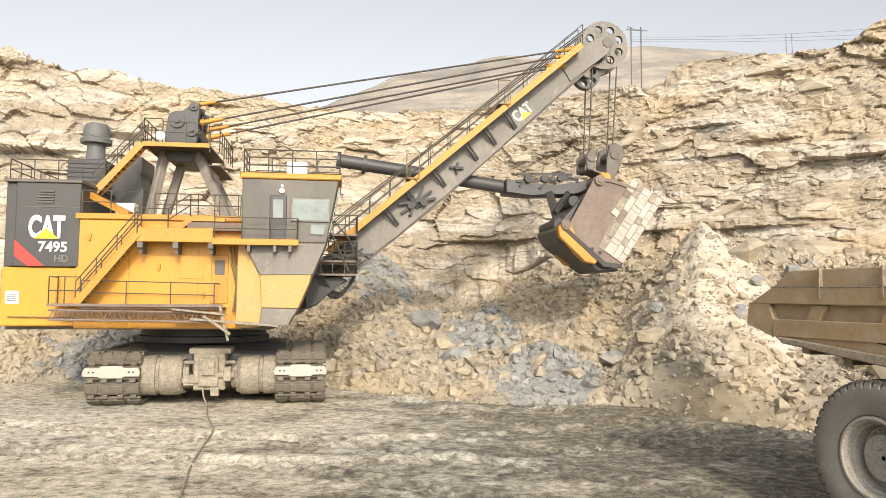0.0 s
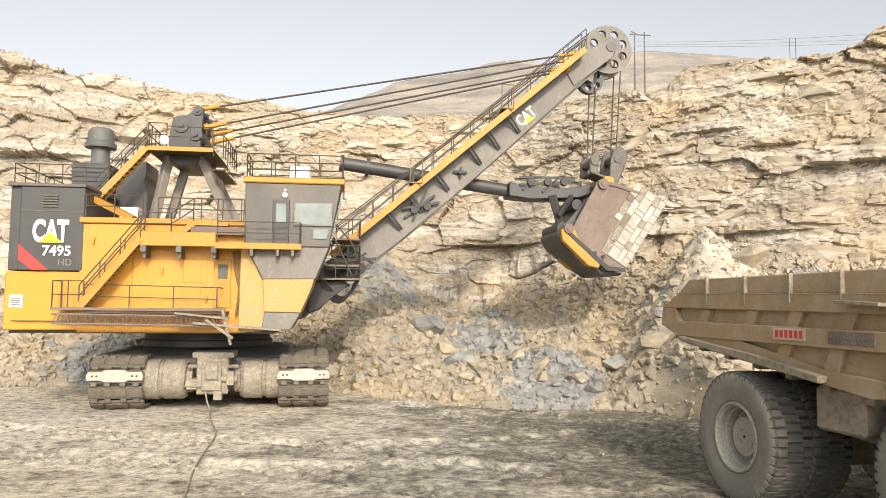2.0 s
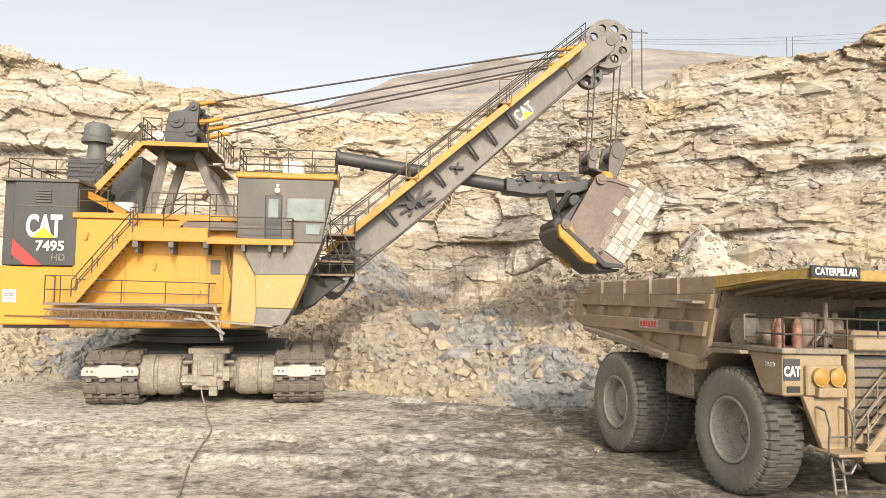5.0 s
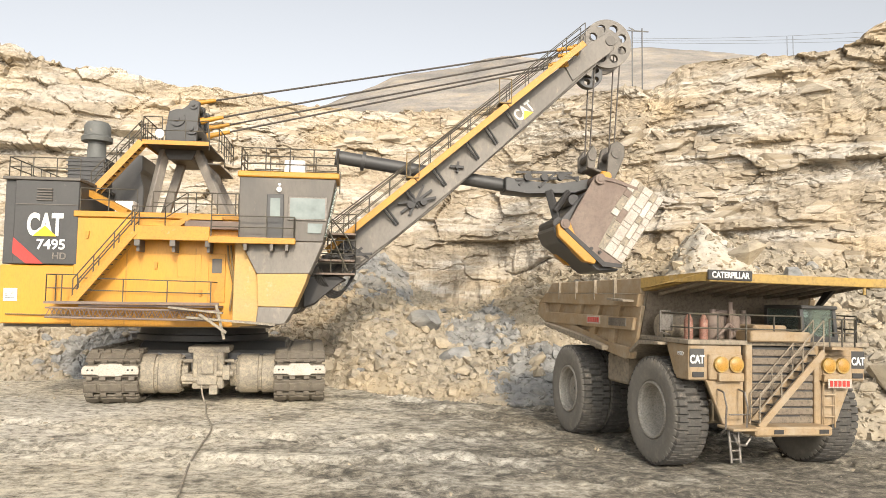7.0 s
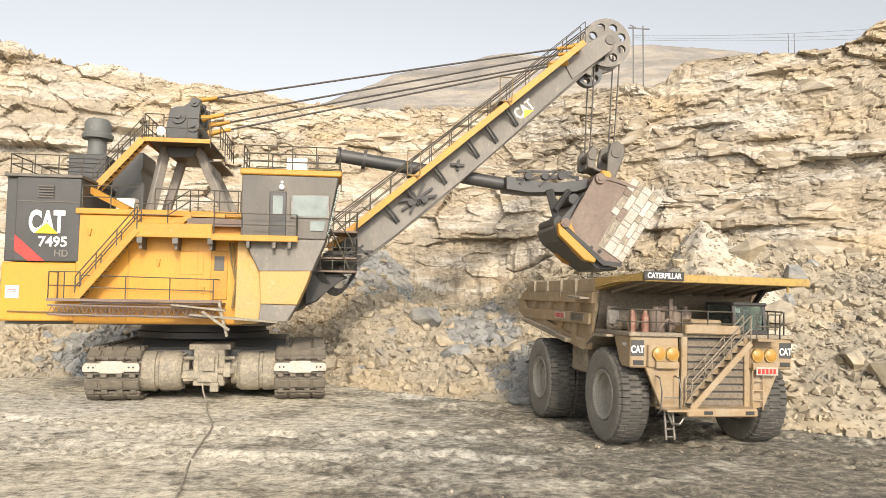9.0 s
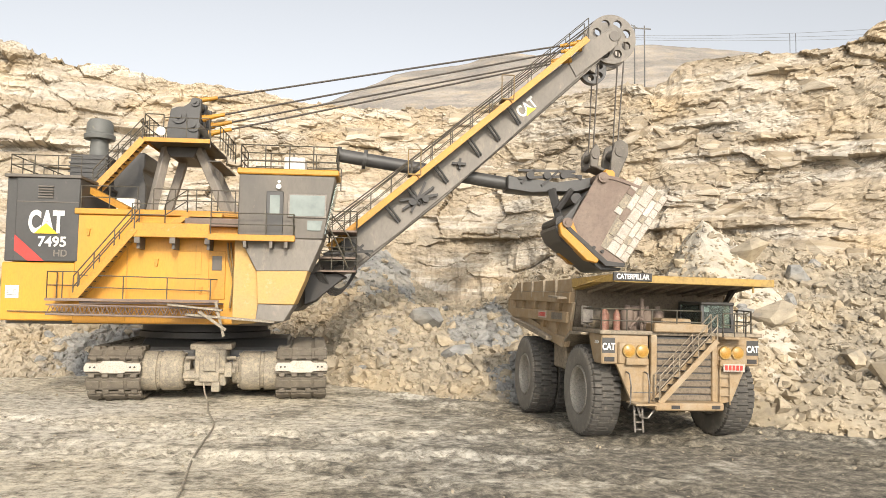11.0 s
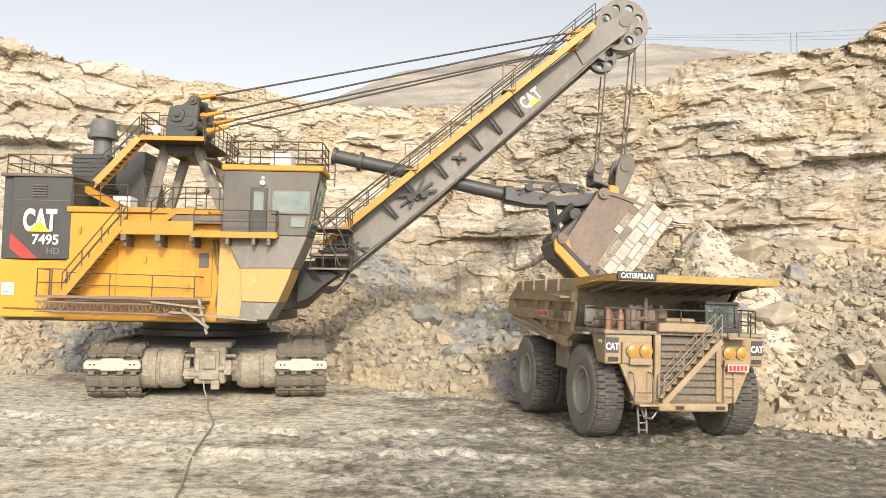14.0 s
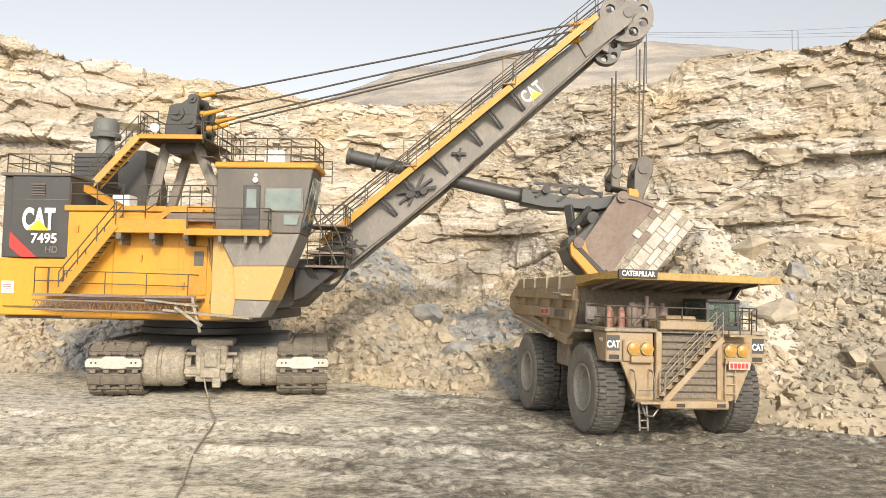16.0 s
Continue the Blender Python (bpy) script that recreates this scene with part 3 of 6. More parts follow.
def pit_ground_material():
    """Trodden pit floor: pale dust over darker damp grit, drawn out in the haul direction."""
    m = bpy.data.materials.new("pit_floor")
    m.use_nodes = True
    n, link = m.node_tree.nodes, m.node_tree.links.new
    p = n["Principled BSDF"]
    tc = n.new("ShaderNodeTexCoord")

    def noise_at(s, stretch=(1, 1, 1), turn=0.0, d=8.0, r=0.65):
        mp, t = n.new("ShaderNodeMapping"), n.new("ShaderNodeTexNoise")
        mp.inputs["Scale"].default_value, mp.inputs["Rotation"].default_value = stretch, (0, 0, radians(turn))
        link(tc.outputs["Object"], mp.inputs[0])
        t.inputs["Scale"].default_value, t.inputs["Detail"].default_value, t.inputs["Roughness"].default_value = s, d, r
        link(mp.outputs[0], t.inputs["Vector"])
        return t.outputs[0]

    def ramp(src, stops):
        r = n.new("ShaderNodeValToRGB")
        e = r.color_ramp.elements
        while len(e) < len(stops):
            e.new(0.5)
        for el, (pos, c) in zip(e, stops):
            el.position, el.color = pos, (*c, 1)
        link(src, r.inputs[0])
        return r.outputs[0]

    def mix(fac, a, b, mode="MIX"):
        x = n.new("ShaderNodeMix")
        x.data_type, x.blend_type = "RGBA", mode
        if isinstance(fac, float):
            x.inputs[0].default_value = fac
        else:
            link(fac, x.inputs[0])
        link(a, x.inputs[6]), link(b, x.inputs[7])
        return x.outputs[2]

    drawn = noise_at(0.3, (0.85, 1.15, 1), 18, 14.0, 0.75)
    fine = noise_at(2.4, (0.9, 1.0, 1), -14, 14.0, 0.8)
    pale = ramp(fine, ((0.37, (0.11, 0.099, 0.082)), (0.43, (0.31, 0.28, 0.225)), (0.49, (0.50, 0.46, 0.38)), (0.57, (0.71, 0.67, 0.58))))
    dark = ramp(fine, ((0.38, (0.062, 0.057, 0.048)), (0.48, (0.148, 0.133, 0.106)), (0.56, (0.29, 0.26, 0.205)), (0.67, (0.54, 0.49, 0.395))))
    # damp dark grit where the trucks turn, pale dust before the shovel
    sep, damp = n.new("ShaderNodeSeparateXYZ"), n.new("ShaderNodeMapRange")
    link(tc.outputs["Object"], sep.inputs[0])
    damp.inputs["From Min"].default_value, damp.inputs["From Max"].default_value = -9.0, 10.0
    damp.inputs["To Min"].default_value, damp.inputs["To Max"].default_value = -0.08, 0.13
    link(sep.outputs["X"], damp.inputs["Value"])
    add, cut = n.new("ShaderNodeMath"), n.new("ShaderNodeMapRange")
    link(drawn, add.inputs[0]), link(damp.outputs[0], add.inputs[1])
    cut.inputs["From Min"].default_value, cut.inputs["From Max"].default_value = 0.43, 0.57
    link(add.outputs[0], cut.inputs["Value"])
    warm = ramp(noise_at(0.07, (1, 1, 1), 40), ((0.4, (1, 1, 1)), (0.62, (1.03, 0.98, 0.88))))
    link(mix(1.0, mix(cut.outputs[0], pale, dark), warm, "MULTIPLY"), p.inputs["Base Color"])
    p.inputs["Roughness"].default_value = 0.95
    b = n.new("ShaderNodeBump")
    b.inputs["Strength"].default_value, b.inputs["Distance"].default_value = 1.0, 0.14
    link(fine, b.inputs["Height"])
    link(b.outputs[0], p.inputs["Normal"])
    return m


PIT_FLOOR = pit_ground_material()


def build_ground():
    far = np.geomspace(1.5, 3000, 24)
    xs = np.concatenate([-36 - far[::-1], np.arange(-36, 36.01, 0.13), 36 + far])
    ys = np.concatenate([12 - far[::-1], np.arange(12, 54, 0.13), 54 + far])
    X, Y = np.meshgrid(xs, ys)
    near = np.clip((40 - np.abs(X)) / 6, 0, 1) * np.clip((Y - 9) / 4, 0, 1) * np.clip((60 - Y) / 6, 0, 1)
    Z = near * (0.10 * fractal(X * 0.3, Y * 0.3, 81) + 0.09 * fractal(X * 1.3, Y * 1.3, 84, 3))
    # wheel ruts left by trucks that turned here
    for r0, cx, cy, depth in ((24.0, -6, 52, 0.13), (27.8, -6, 52, 0.13), (33, 30, 58, 0.14), (37, 30, 58, 0.14), (35.4, 31, 60, 0.12), (41, -22, -14, 0.1), (45, -22, -14, 0.1)):
        d = np.hypot(X - cx, Y - cy) - r0
        lug = 0.5 + 0.5 * np.sign(np.sin(np.arctan2(Y - cy, X - cx) * r0 * 9))
        Z = Z - near * depth * np.exp(-(d / 0.55) ** 4) * (0.2 + 0.8 * lug) + near * 0.06 * np.exp(-((np.abs(d) - 0.75) / 0.2) ** 2)
    ob = sheet("ground", X, Y, Z, PIT_FLOOR)
    tagged(ob, "rutted pit floor of pale dust and dark grit", "ground", kind="structure")
    # scattered stones on the floor
    rng = np.random.default_rng(21)
    spots = []
    for _ in range(2600):
        x, y = rng.uniform(-34, 30), rng.uniform(14, 50)
        spots.append((x, y, 0.01, min(0.022 * (1 - rng.random()) ** -0.45, 0.11)))
    scatter("floor_stones", RUBBLE, spots, rock_shapes(8, 9, 5), 4, "small stones strewn over the pit floor")


def build_hills():
    xs, us = np.linspace(-200, 300, 420), np.linspace(0, 1, 120)
    X, U = np.meshgrid(xs, us)
    top = spline(((-260, 20), (-90, 48), (-62, 74), (-48, 82.5), (-32.6, 88.5), (-21, 93), (3.4, 97.5), (23.6, 103), (40, 102.5), (80, 107), (94, 106.5), (130, 104.3), (150, 105), (220, 101), (300, 95), (420, 80)), X) + 2.5 * fractal(X * 0.07, 0 * X, 91, 5)
    Z = 12 + (top - 12) * U**0.75 + (4 * fractal(X * 0.04, U * 6, 95, 5) + 3 * fractal(X * 0.13, U * 16, 97, 4)) * np.clip(3 * U, 0, 1) * np.clip((1 - U) * 8, 0.25, 1)
    Y = 170 + 120 * U
    # the far side falls away behind
    ob = sheet("far_hill", np.vstack([X, X[-1:]]), np.vstack([Y, Y[-1:] + 80]), np.vstack([Z, Z[-1:] - 40]), HILL)
    tagged(ob, "hazy brown spoil hill behind the pit", "hill", kind="structure")


build_ground()
build_cliff()
build_rubble()
build_boulders()
build_hills()


# ---- the electric rope shovel ----
SHOVEL_X, SHOVEL_Y = -13.28, 41.85
shovel = tagged(new("mining_shovel"), "large yellow and grey electric rope shovel on crawler tracks", "excavator")
shovel.location = (SHOVEL_X, SHOVEL_Y, 0)
TRACK_TURN = Matrix.Translation((0.95, 0, 0)) @ Matrix.Rotation(radians(10), 4, "Z")


def shoe_mesh():
    """One crawler shoe: a plate with ribbed pads and a raised middle lug; x along the belt, z outwards."""
    bm = bmesh.new()
    box(bm, -0.31, 0.31, -1.25, 1.25, -0.12, 0.02, 0.03)
    for y0, y1 in ((-1.22, -0.62), (-0.5, 0.5), (0.62, 1.22)):
        box(bm, -0.2, 0.2, y0, y1, 0.0, 0.1, 0.03)
    for y in (-0.95, -0.35, 0.35, 0.95):
        box(bm, -0.47, -0.28, y - 0.14, y + 0.14, -0.14, 0.08, 0.02)
    me = bpy.data.meshes.new("shoe")
    bmesh.ops.recalc_face_normals(bm, faces=bm.faces)
    bm.to_mesh(me)
    bm.free()
    me.materials.append(SHOE)
    return me


def belt_points(half, r, z_mid, pitch):
    """Poses along a belt round two drums: (x, z, angle of the outward normal)."""
    total = 4 * half + 2 * math.pi * r
    k = round(total / pitch)
    out = []
    for i in range(k):
        s = i * total / k
        if s < 2 * half:
            out.append((-half + s, z_mid + r, 90))
        elif s < 2 * half + math.pi * r:
            a = 90 - math.degrees((s - 2 * half) / r)
            out.append((half + r * math.cos(radians(a)), z_mid + r * math.sin(radians(a)), a))
        elif s < 4 * half + math.pi * r:
            out.append((half - (s - 2 * half - math.pi * r), z_mid - r, -90))
        else:
            a = 270 - math.degrees((s - 4 * half - math.pi * r) / r)
            out.append((-half + r * math.cos(radians(a)), z_mid + r * math.sin(radians(a)), a))
    return out


def build_tracks():
    """Crawlers point to the camera's side; x of their own space runs along them."""
    mesh = shoe_mesh()
    turn = TRACK_TURN @ Matrix.Rotation(radians(90), 4, "Z")
    for y in (-4.42, 4.42):
        bm = bmesh.new()
        prism(bm, [(-4.9, 0.7), (-4.3, 0.35), (4.3, 0.35), (4.9, 0.7), (5.1, 1.35), (4.9, 2.0), (4.3, 2.35), (-4.3, 2.35), (-4.9, 2.0), (-5.1, 1.35)], y - 0.85, y + 0.85, 0.06)
        for x in (-4.2, 4.2):
            rod(bm, (x, y - 1.0, 1.36), (x, y + 1.0, 1.36), 0.95, seg=24)
        for k in range(-3, 4):
            rod(bm, (k * 1.05, y - 1.02, 0.62), (k * 1.05, y + 1.02, 0.62), 0.42, seg=16)
        bmesh.ops.transform(bm, matrix=turn, verts=bm.verts)
        frame_part = part("crawler", bm, DUSTY, shovel, "crawler frame with rollers, caked in pale dust", True)
        for x, z, a in belt_points(4.2, 1.22, 1.33, 0.8):
            ob = new("shoe", mesh)
            ob.parent = frame_part
            ob.matrix_local = turn @ Matrix.Translation((x, y, z)) @ Matrix.Rotation(radians(90 - a), 4, "Y")
        # bright worn bar across the belt's front end
        bm = bmesh.new()
        swap = Matrix(((0, 1, 0, 0), (1, 0, 0, 0), (0, 0, 1, 0), (0, 0, 0, 1)))
        prism(bm, [(y - 1.27, 1.5), (y - 0.6, 1.5), (y - 0.5, 1.42), (y + 0.5, 1.42), (y + 0.6, 1.5), (y + 1.27, 1.5), (y + 1.3, 1.72), (y + 1.2, 1.92), (y + 0.55, 1.92),
                   (y + 0.45, 2.02), (y - 0.45, 2.02), (y - 0.55, 1.92), (y - 1.2, 1.92), (y - 1.3, 1.72)], -5.62, -5.5, 0.03, swap)
        bmesh.ops.transform(bm, matrix=turn, verts=bm.verts)
        pad = part("worn_pad", bm, PAD, frame_part, "polished pale track pad")
        bm = bmesh.new()
        for dy in (-1.0, -0.8, 0.8, 1.0):
            rod(bm, (-5.64, y + dy, 1.72), (-5.55, y + dy, 1.72), 0.05, seg=8)
        bmesh.ops.transform(bm, matrix=turn, verts=bm.verts)
        part("pad_bolt", bm, BLACK, frame_part)
    bm = bmesh.new()
    prism(bm, [(-3.4, 0.9), (3.4, 0.9), (3.8, 1.5), (3.6, 2.5), (2.4, 2.95), (-2.4, 2.95), (-3.6, 2.5), (-3.8, 1.5)], -3.7, 3.7, 0.1)
    bmesh.ops.transform(bm, matrix=turn, verts=bm.verts)
    part("carbody", bm, DARK, shovel, "dark steel car body between the tracks")
    for sgn in (-1, 1):
        bm = bmesh.new()
        m = Matrix.Translation((-4.1, 0, 1.42)) @ Matrix.Rotation(radians(-90 * sgn), 4, "X")
        lathe(bm, [(0.55, 1.0), (0.66, 1.02), (0.66, 1.3), (0.86, 1.34), (0.98, 1.5), (0.98, 2.35), (0.9, 2.4), (0.9, 2.55), (0.98, 2.58), (0.98, 3.3), (0.8, 3.4)], m, 36)
        for k in range(20):
            a = 2 * math.pi * k / 20
            q = m @ Vector((0.86 * math.cos(a), 0.86 * math.sin(a), 1.34))
            q2 = m @ Vector((0.86 * math.cos(a), 0.86 * math.sin(a), 1.28))
            rod(bm, q, q2, 0.04, seg=6)
        for k in range(5):
            rod(bm, (-4.1 - 0.99, sgn * (2.45 + k * 0.012), 0.9 + 0.2 * k), (-4.1 - 1.0, sgn * (2.45 + k * 0.012), 0.95 + 0.2 * k), 0.03, seg=6)
        bmesh.ops.transform(bm, matrix=turn, verts=bm.verts)
        part("propel_gearcase", bm, DUSTY, shovel, "round propel gear case under pale dust", True)
    bm = bmesh.new()
    box(bm, -5.1, -3.2, -0.75, 0.75, 0.75, 2.55, 0.06)
    box(bm, -5.3, -5.0, -0.45, 0.5, 0.95, 2.35, 0.04)
    box(bm, -5.45, -5.2, -0.3, 0.3, 1.5, 2.2, 0.03)
    box(bm, -5.35, -5.0, -1.05, -0.7, 1.2, 1.9, 0.03)
    box(bm, -5.2, -4.0, 0.7, 1.2, 1.0, 1.5, 0.03)
    box(bm, -5.0, -3.0, -1.0, 1.0, 2.5, 2.8, 0.05)
    box(bm, -5.4, -4.9, -0.5, -0.1, 0.5, 0.95, 0.03)
    rod(bm, (-4.9, -1.2, 2.1), (-4.9, 1.2, 2.1), 0.09, seg=8)
    rod(bm, (-5.15, -1.2, 1.5), (-5.15, -0.4, 1.5), 0.16, seg=10)
    rod(bm, (-5.15, 0.4, 1.2), (-5.15, 1.25, 1.25), 0.14, seg=10)
    bmesh.ops.transform(bm, matrix=turn, verts=bm.verts)
    part("cable_box", bm, DUSTY, shovel, "dusty steel junction box for the trailing cable")
    bm = bmesh.new()
    lathe(bm, [(3.3, 2.9), (3.5, 2.95), (3.5, 3.25), (3.35, 3.3), (3.3, 3.8)], None, 48)
    part("swing_ring", bm, BLACK, shovel, "black toothed swing ring", True)


upper = None


def build_house():
    """Everything that swings: x points along the boom, the cab side lies towards -y."""
    global upper
    bm = bmesh.new()
    box(bm, -8.4, 4.1, -5.2, 5.2, 3.72, 4.3, 0.05)
    prism(bm, [(3.0, 4.2), (5.2, 4.4), (6.3, 5.5), (6.7, 6.4), (6.4, 7.0), (3.0, 7.0)], -2.4, 2.4, 0.08)
    upper = part("revolving_frame", bm, GREY, shovel, "grey revolving frame")

    def sub(name, bm, mat, label="", smooth=False):
        return part(name, bm, mat, upper, label, smooth)

    # machinery house
    bm = bmesh.new()
    box(bm, -5.0, 2.75, -6.1, 6.1, 3.8, 9.0, 0.05)
    sub("house_wall", bm, YELLOW, "yellow machinery house wall")
    bm = bmesh.new()
    box(bm, -5.05, 2.7, -6.22, 6.2, 9.0, 9.28, 0.03)
    sub("roof", bm, TRIM_YELLOW, "yellow house roof edge")
    # welded seams of the house side
    for x in (-2.6, 0.6):
        bm = bmesh.new()
        box(bm, x, x + 0.06, -6.13, -6.09, 3.9, 7.6)
        sub("seam", bm, TRIM_YELLOW)
    bm = bmesh.new()
    box(bm, -8.3, -4.9, -6.05, 6.05, 3.9, 6.66, 0.06)
    sub("counterweight", bm, YELLOW, "yellow counterweight block")
    bm = bmesh.new()
    box(bm, -7.75, -4.85, -6.12, 6.1, 6.7, 10.7, 0.04)
    box(bm, -8.25, -7.7, -5.95, 5.95, 6.7, 10.7, 0.04)
    sub("rear_module", bm, DARK, "dark grey rear equipment module")
    bm = bmesh.new()
    box(bm, -7.7, -4.9, -6.15, -6.1, 9.52, 9.56)
    box(bm, -8.3, -4.8, -6.2, 6.15, 10.7, 10.85, 0.02)
    sub("module_seam", bm, GREY)
    for k in range(5):
        bm = bmesh.new()
        box(bm, -6.75, -6.05, -6.2, -6.1, 9.72 + 0.13 * k, 9.79 + 0.13 * k, 0.01)
        sub("vent_slat", bm, GREY)
    yl = -6.165
    text("logo_letters", "CAT", 1.42, WHITE, upper, side(-6.33, yl, 8.1), label="white logo letters", squeeze=0.57, heavy=0.06)
    bm = bmesh.new()
    prism(bm, [(-6.86, 8.02), (-5.78, 8.02), (-6.32, 8.52)], yl - 0.03, yl)
    sub("logo_triangle", bm, LOGO_YELLOW, "yellow logo triangle")
    text("model_number", "7495", 0.66, WHITE, upper, side(-6.02, yl, 7.42), label="white model number", heavy=0.015)
    text("model_letters", "HD", 0.44, STEEL, upper, side(-5.63, yl, 6.95), label="grey model letters", heavy=0.01)
    bm = bmesh.new()
    prism(bm, [(-7.72, 7.95), (-7.72, 7.2), (-7.1, 6.72), (-6.35, 6.72)], yl - 0.005, yl)
    sub("stripe", bm, RED, "red corner stripe")
    bm = bmesh.new()
    box(bm, -8.05, -7.45, -6.09, -6.05, 4.95, 5.55)
    notice = sub("notice", bm, WHITE, "white notice plate with unreadable lines")
    for k in range(4):
        bm = bmesh.new()
        box(bm, -7.98, -7.55, -6.098, -6.085, 5.08 + 0.09 * k, 5.11 + 0.09 * k)
        sub("notice_line", bm, SIGNBLACK if k < 3 else RED)
    # upper deck and its fascia
    bm = bmesh.new()
    box(bm, -2.15, 2.75, -7.25, -6.1, 7.95, 8.12)
    box(bm, -2.15, 1.45, -7.28, -7.18, 7.88, 8.55, 0.02)
    box(bm, 1.5, 5.45, -7.75, -7.2, 7.85, 8.0)
    box(bm, 1.5, 5.47, -7.8, -7.72, 7.76, 8.05, 0.02)
    sub("deck", bm, TRIM_YELLOW, "yellow walkway deck")
    for x in (-1.9, -0.3, 1.3):
        bm = bmesh.new()
        prism(bm, [(x, 7.9), (x + 0.14, 7.9), (x + 0.14, 7.35), (x, 7.35)], -7.0, -6.1)
        prism(bm, [(x - 0.05, 7.9), (x + 0.2, 7.9), (x + 0.2, 7.6), (x - 0.05, 7.6)], -7.25, -6.9)
        sub("deck_bracket", bm, GREY)
    for x in (3.1, 4.3, 5.0):
        bm = bmesh.new()
        prism(bm, [(x, 7.8), (x + 0.14, 7.8), (x + 0.14, 7.45), (x, 7.45)], -7.75, -7.0)
        sub("deck_bracket", bm, GREY)
    # step of the fascia up to the roof edge
    bm = bmesh.new()
    prism(bm, [(-0.7, 8.5), (0.2, 9.1), (1.9, 9.1), (1.9, 8.95), (0.4, 8.95), (-0.2, 8.5)], -6.6, -6.1)
    sub("fascia", bm, TRIM_YELLOW)
    bm = bmesh.new()
    railing(bm, [(-2.1, -7.2, 8.4), (-0.6, -7.2, 8.4), (0.4, -7.2, 9.1), (2.6, -7.2, 9.1)], 1.05, 1.3)
    sub("railing", bm, RAIL)
    bm = bmesh.new()
    railing(bm, [(-4.8, -6.1, 9.28), (-2.2, -6.1, 9.28)], 1.1, 1.3)
    railing(bm, [(-1.6, -5.6, 9.28), (2.5, -5.6, 9.28)], 1.1, 1.0)
    sub("railing", bm, RAIL)
    bm = bmesh.new()
    railing(bm, [(1.6, -7.72, 8.0), (5.4, -7.72, 8.0), (5.4, -7.3, 8.0)], 1.05, 1.3)
    sub("railing", bm, RAIL)
    bm = bmesh.new()
    railing(bm, [(-4.9, -6.0, 10.85), (-8.1, -6.0, 10.85), (-8.1, 5.9, 10.85)], 0.95, 1.2)
    railing(bm, [(-4.9, 5.9, 10.85), (-8.1, 5.9, 10.85)], 0.95, 1.2)
    sub("railing", bm, RAIL)

    # lifting lugs and bolted patches on the house side
    for x, z in ((-4.4, 8.3), (-1.2, 6.9), (0.9, 5.6), (-3.4, 4.4)):
        bm = bmesh.new()
        prism(bm, [(x - 0.09, z), (x + 0.09, z), (x + 0.06, z - 0.34), (x - 0.06, z - 0.34)], -6.2, -6.09, 0.01)
        sub("lifting_lug", bm, TRIM_YELLOW)
    for x0, x1, z0, z1 in ((-4.6, -3.3, 4.1, 4.7), (-0.2, 0.9, 6.2, 7.3)):
        bm = bmesh.new()
        box(bm, x0, x1, -6.125, -6.09, z0, z1, 0.01)
        sub("access_panel", bm, YELLOW)
    bm = bmesh.new()
    pipe(bm, [(-7.9, -6.12, 4.35), (-5.2, -6.15, 4.3), (-4.0, -6.15, 4.15)], 0.04)
    sub("conduit", bm, RAIL_YELLOW)
    # box in the recess below the roof edge, brown to paint its shade
    bm = bmesh.new()
    box(bm, 0.15, 2.7, -6.6, -6.1, 8.5, 8.9, 0.02)
    sub("deck_locker", bm, RUST, "brown box in the recess by the walkway, coloured for the shade there")
    # side stair from the deck to the landing
    a, b = Vector((-1.95, -6.95, 8.25)), Vector((-4.55, -6.95, 4.95))
    for y in (-7.3, -6.6):
        bm = bmesh.new()
        beam(bm, (a.x, y, a.z), (b.x, y, b.z), 0.07, 0.34, up=(0, 0, 1))
        sub("stringer", bm, TRIM_YELLOW)
    for k in range(14):
        p = a.lerp(b, (k + 0.5) / 14)
        bm = bmesh.new()
        box(bm, p.x - 0.14, p.x + 0.14, -7.27, -6.63, p.z - 0.02, p.z + 0.02)
        sub("step", bm, RAIL)
    for y in (-7.3, -6.6):
        bm = bmesh.new()
        for h in (0.55, 1.05):
            rod(bm, (a.x, y, a.z + h), (b.x, y, b.z + h), 0.03, seg=6)
        for k in range(4):
            p = a.lerp(b, k / 3)
            rod(bm, (p.x, y, p.z), (p.x, y, p.z + 1.05), 0.03, seg=6)
        sub("handrail", bm, RAIL)
    # landing, catwalk and folded boarding bridge
    bm = bmesh.new()
    box(bm, -5.75, -4.2, -7.35, -6.1, 4.86, 4.98)
    box(bm, -4.3, 2.0, -7.2, -6.1, 4.74, 4.84)
    box(bm, -5.75, 2.0, -7.4, -7.3, 4.86, 4.98)
    sub("catwalk", bm, RUST, "weathered steel catwalk")
    bm = bmesh.new()
    railing(bm, [(-4.35, -7.3, 4.95), (-5.7, -7.3, 4.95), (-5.7, -6.2, 4.95)], 1.25, 0.8)
    sub("railing", bm, RAIL)
    bm = bmesh.new()
    railing(bm, [(-4.3, -7.3, 4.95), (1.6, -7.3, 4.85)], 1.1, 2.2)
    rod(bm, (1.6, -7.3, 5.95), (1.7, -6.3, 5.95), 0.03, seg=6)
    sub("railing", bm, RAIL)
    bm = bmesh.new()
    for z in (4.25, 4.68):
        for y in (-7.55, -7.05):
            rod(bm, (-5.6, y, z), (2.0, y, z - 0.1), 0.05, seg=6)
    for k in range(19):
        x = -5.6 + 0.4 * k
        for y in (-7.55, -7.05):
            rod(bm, (x, y, 4.25), (x + 0.2, y, 4.66), 0.022, seg=5)
            rod(bm, (x + 0.2, y, 4.66), (x + 0.4, y, 4.25), 0.022, seg=5)
    sub("boarding_bridge", bm, RUST, "folded lattice boarding bridge")
    bm = bmesh.new()
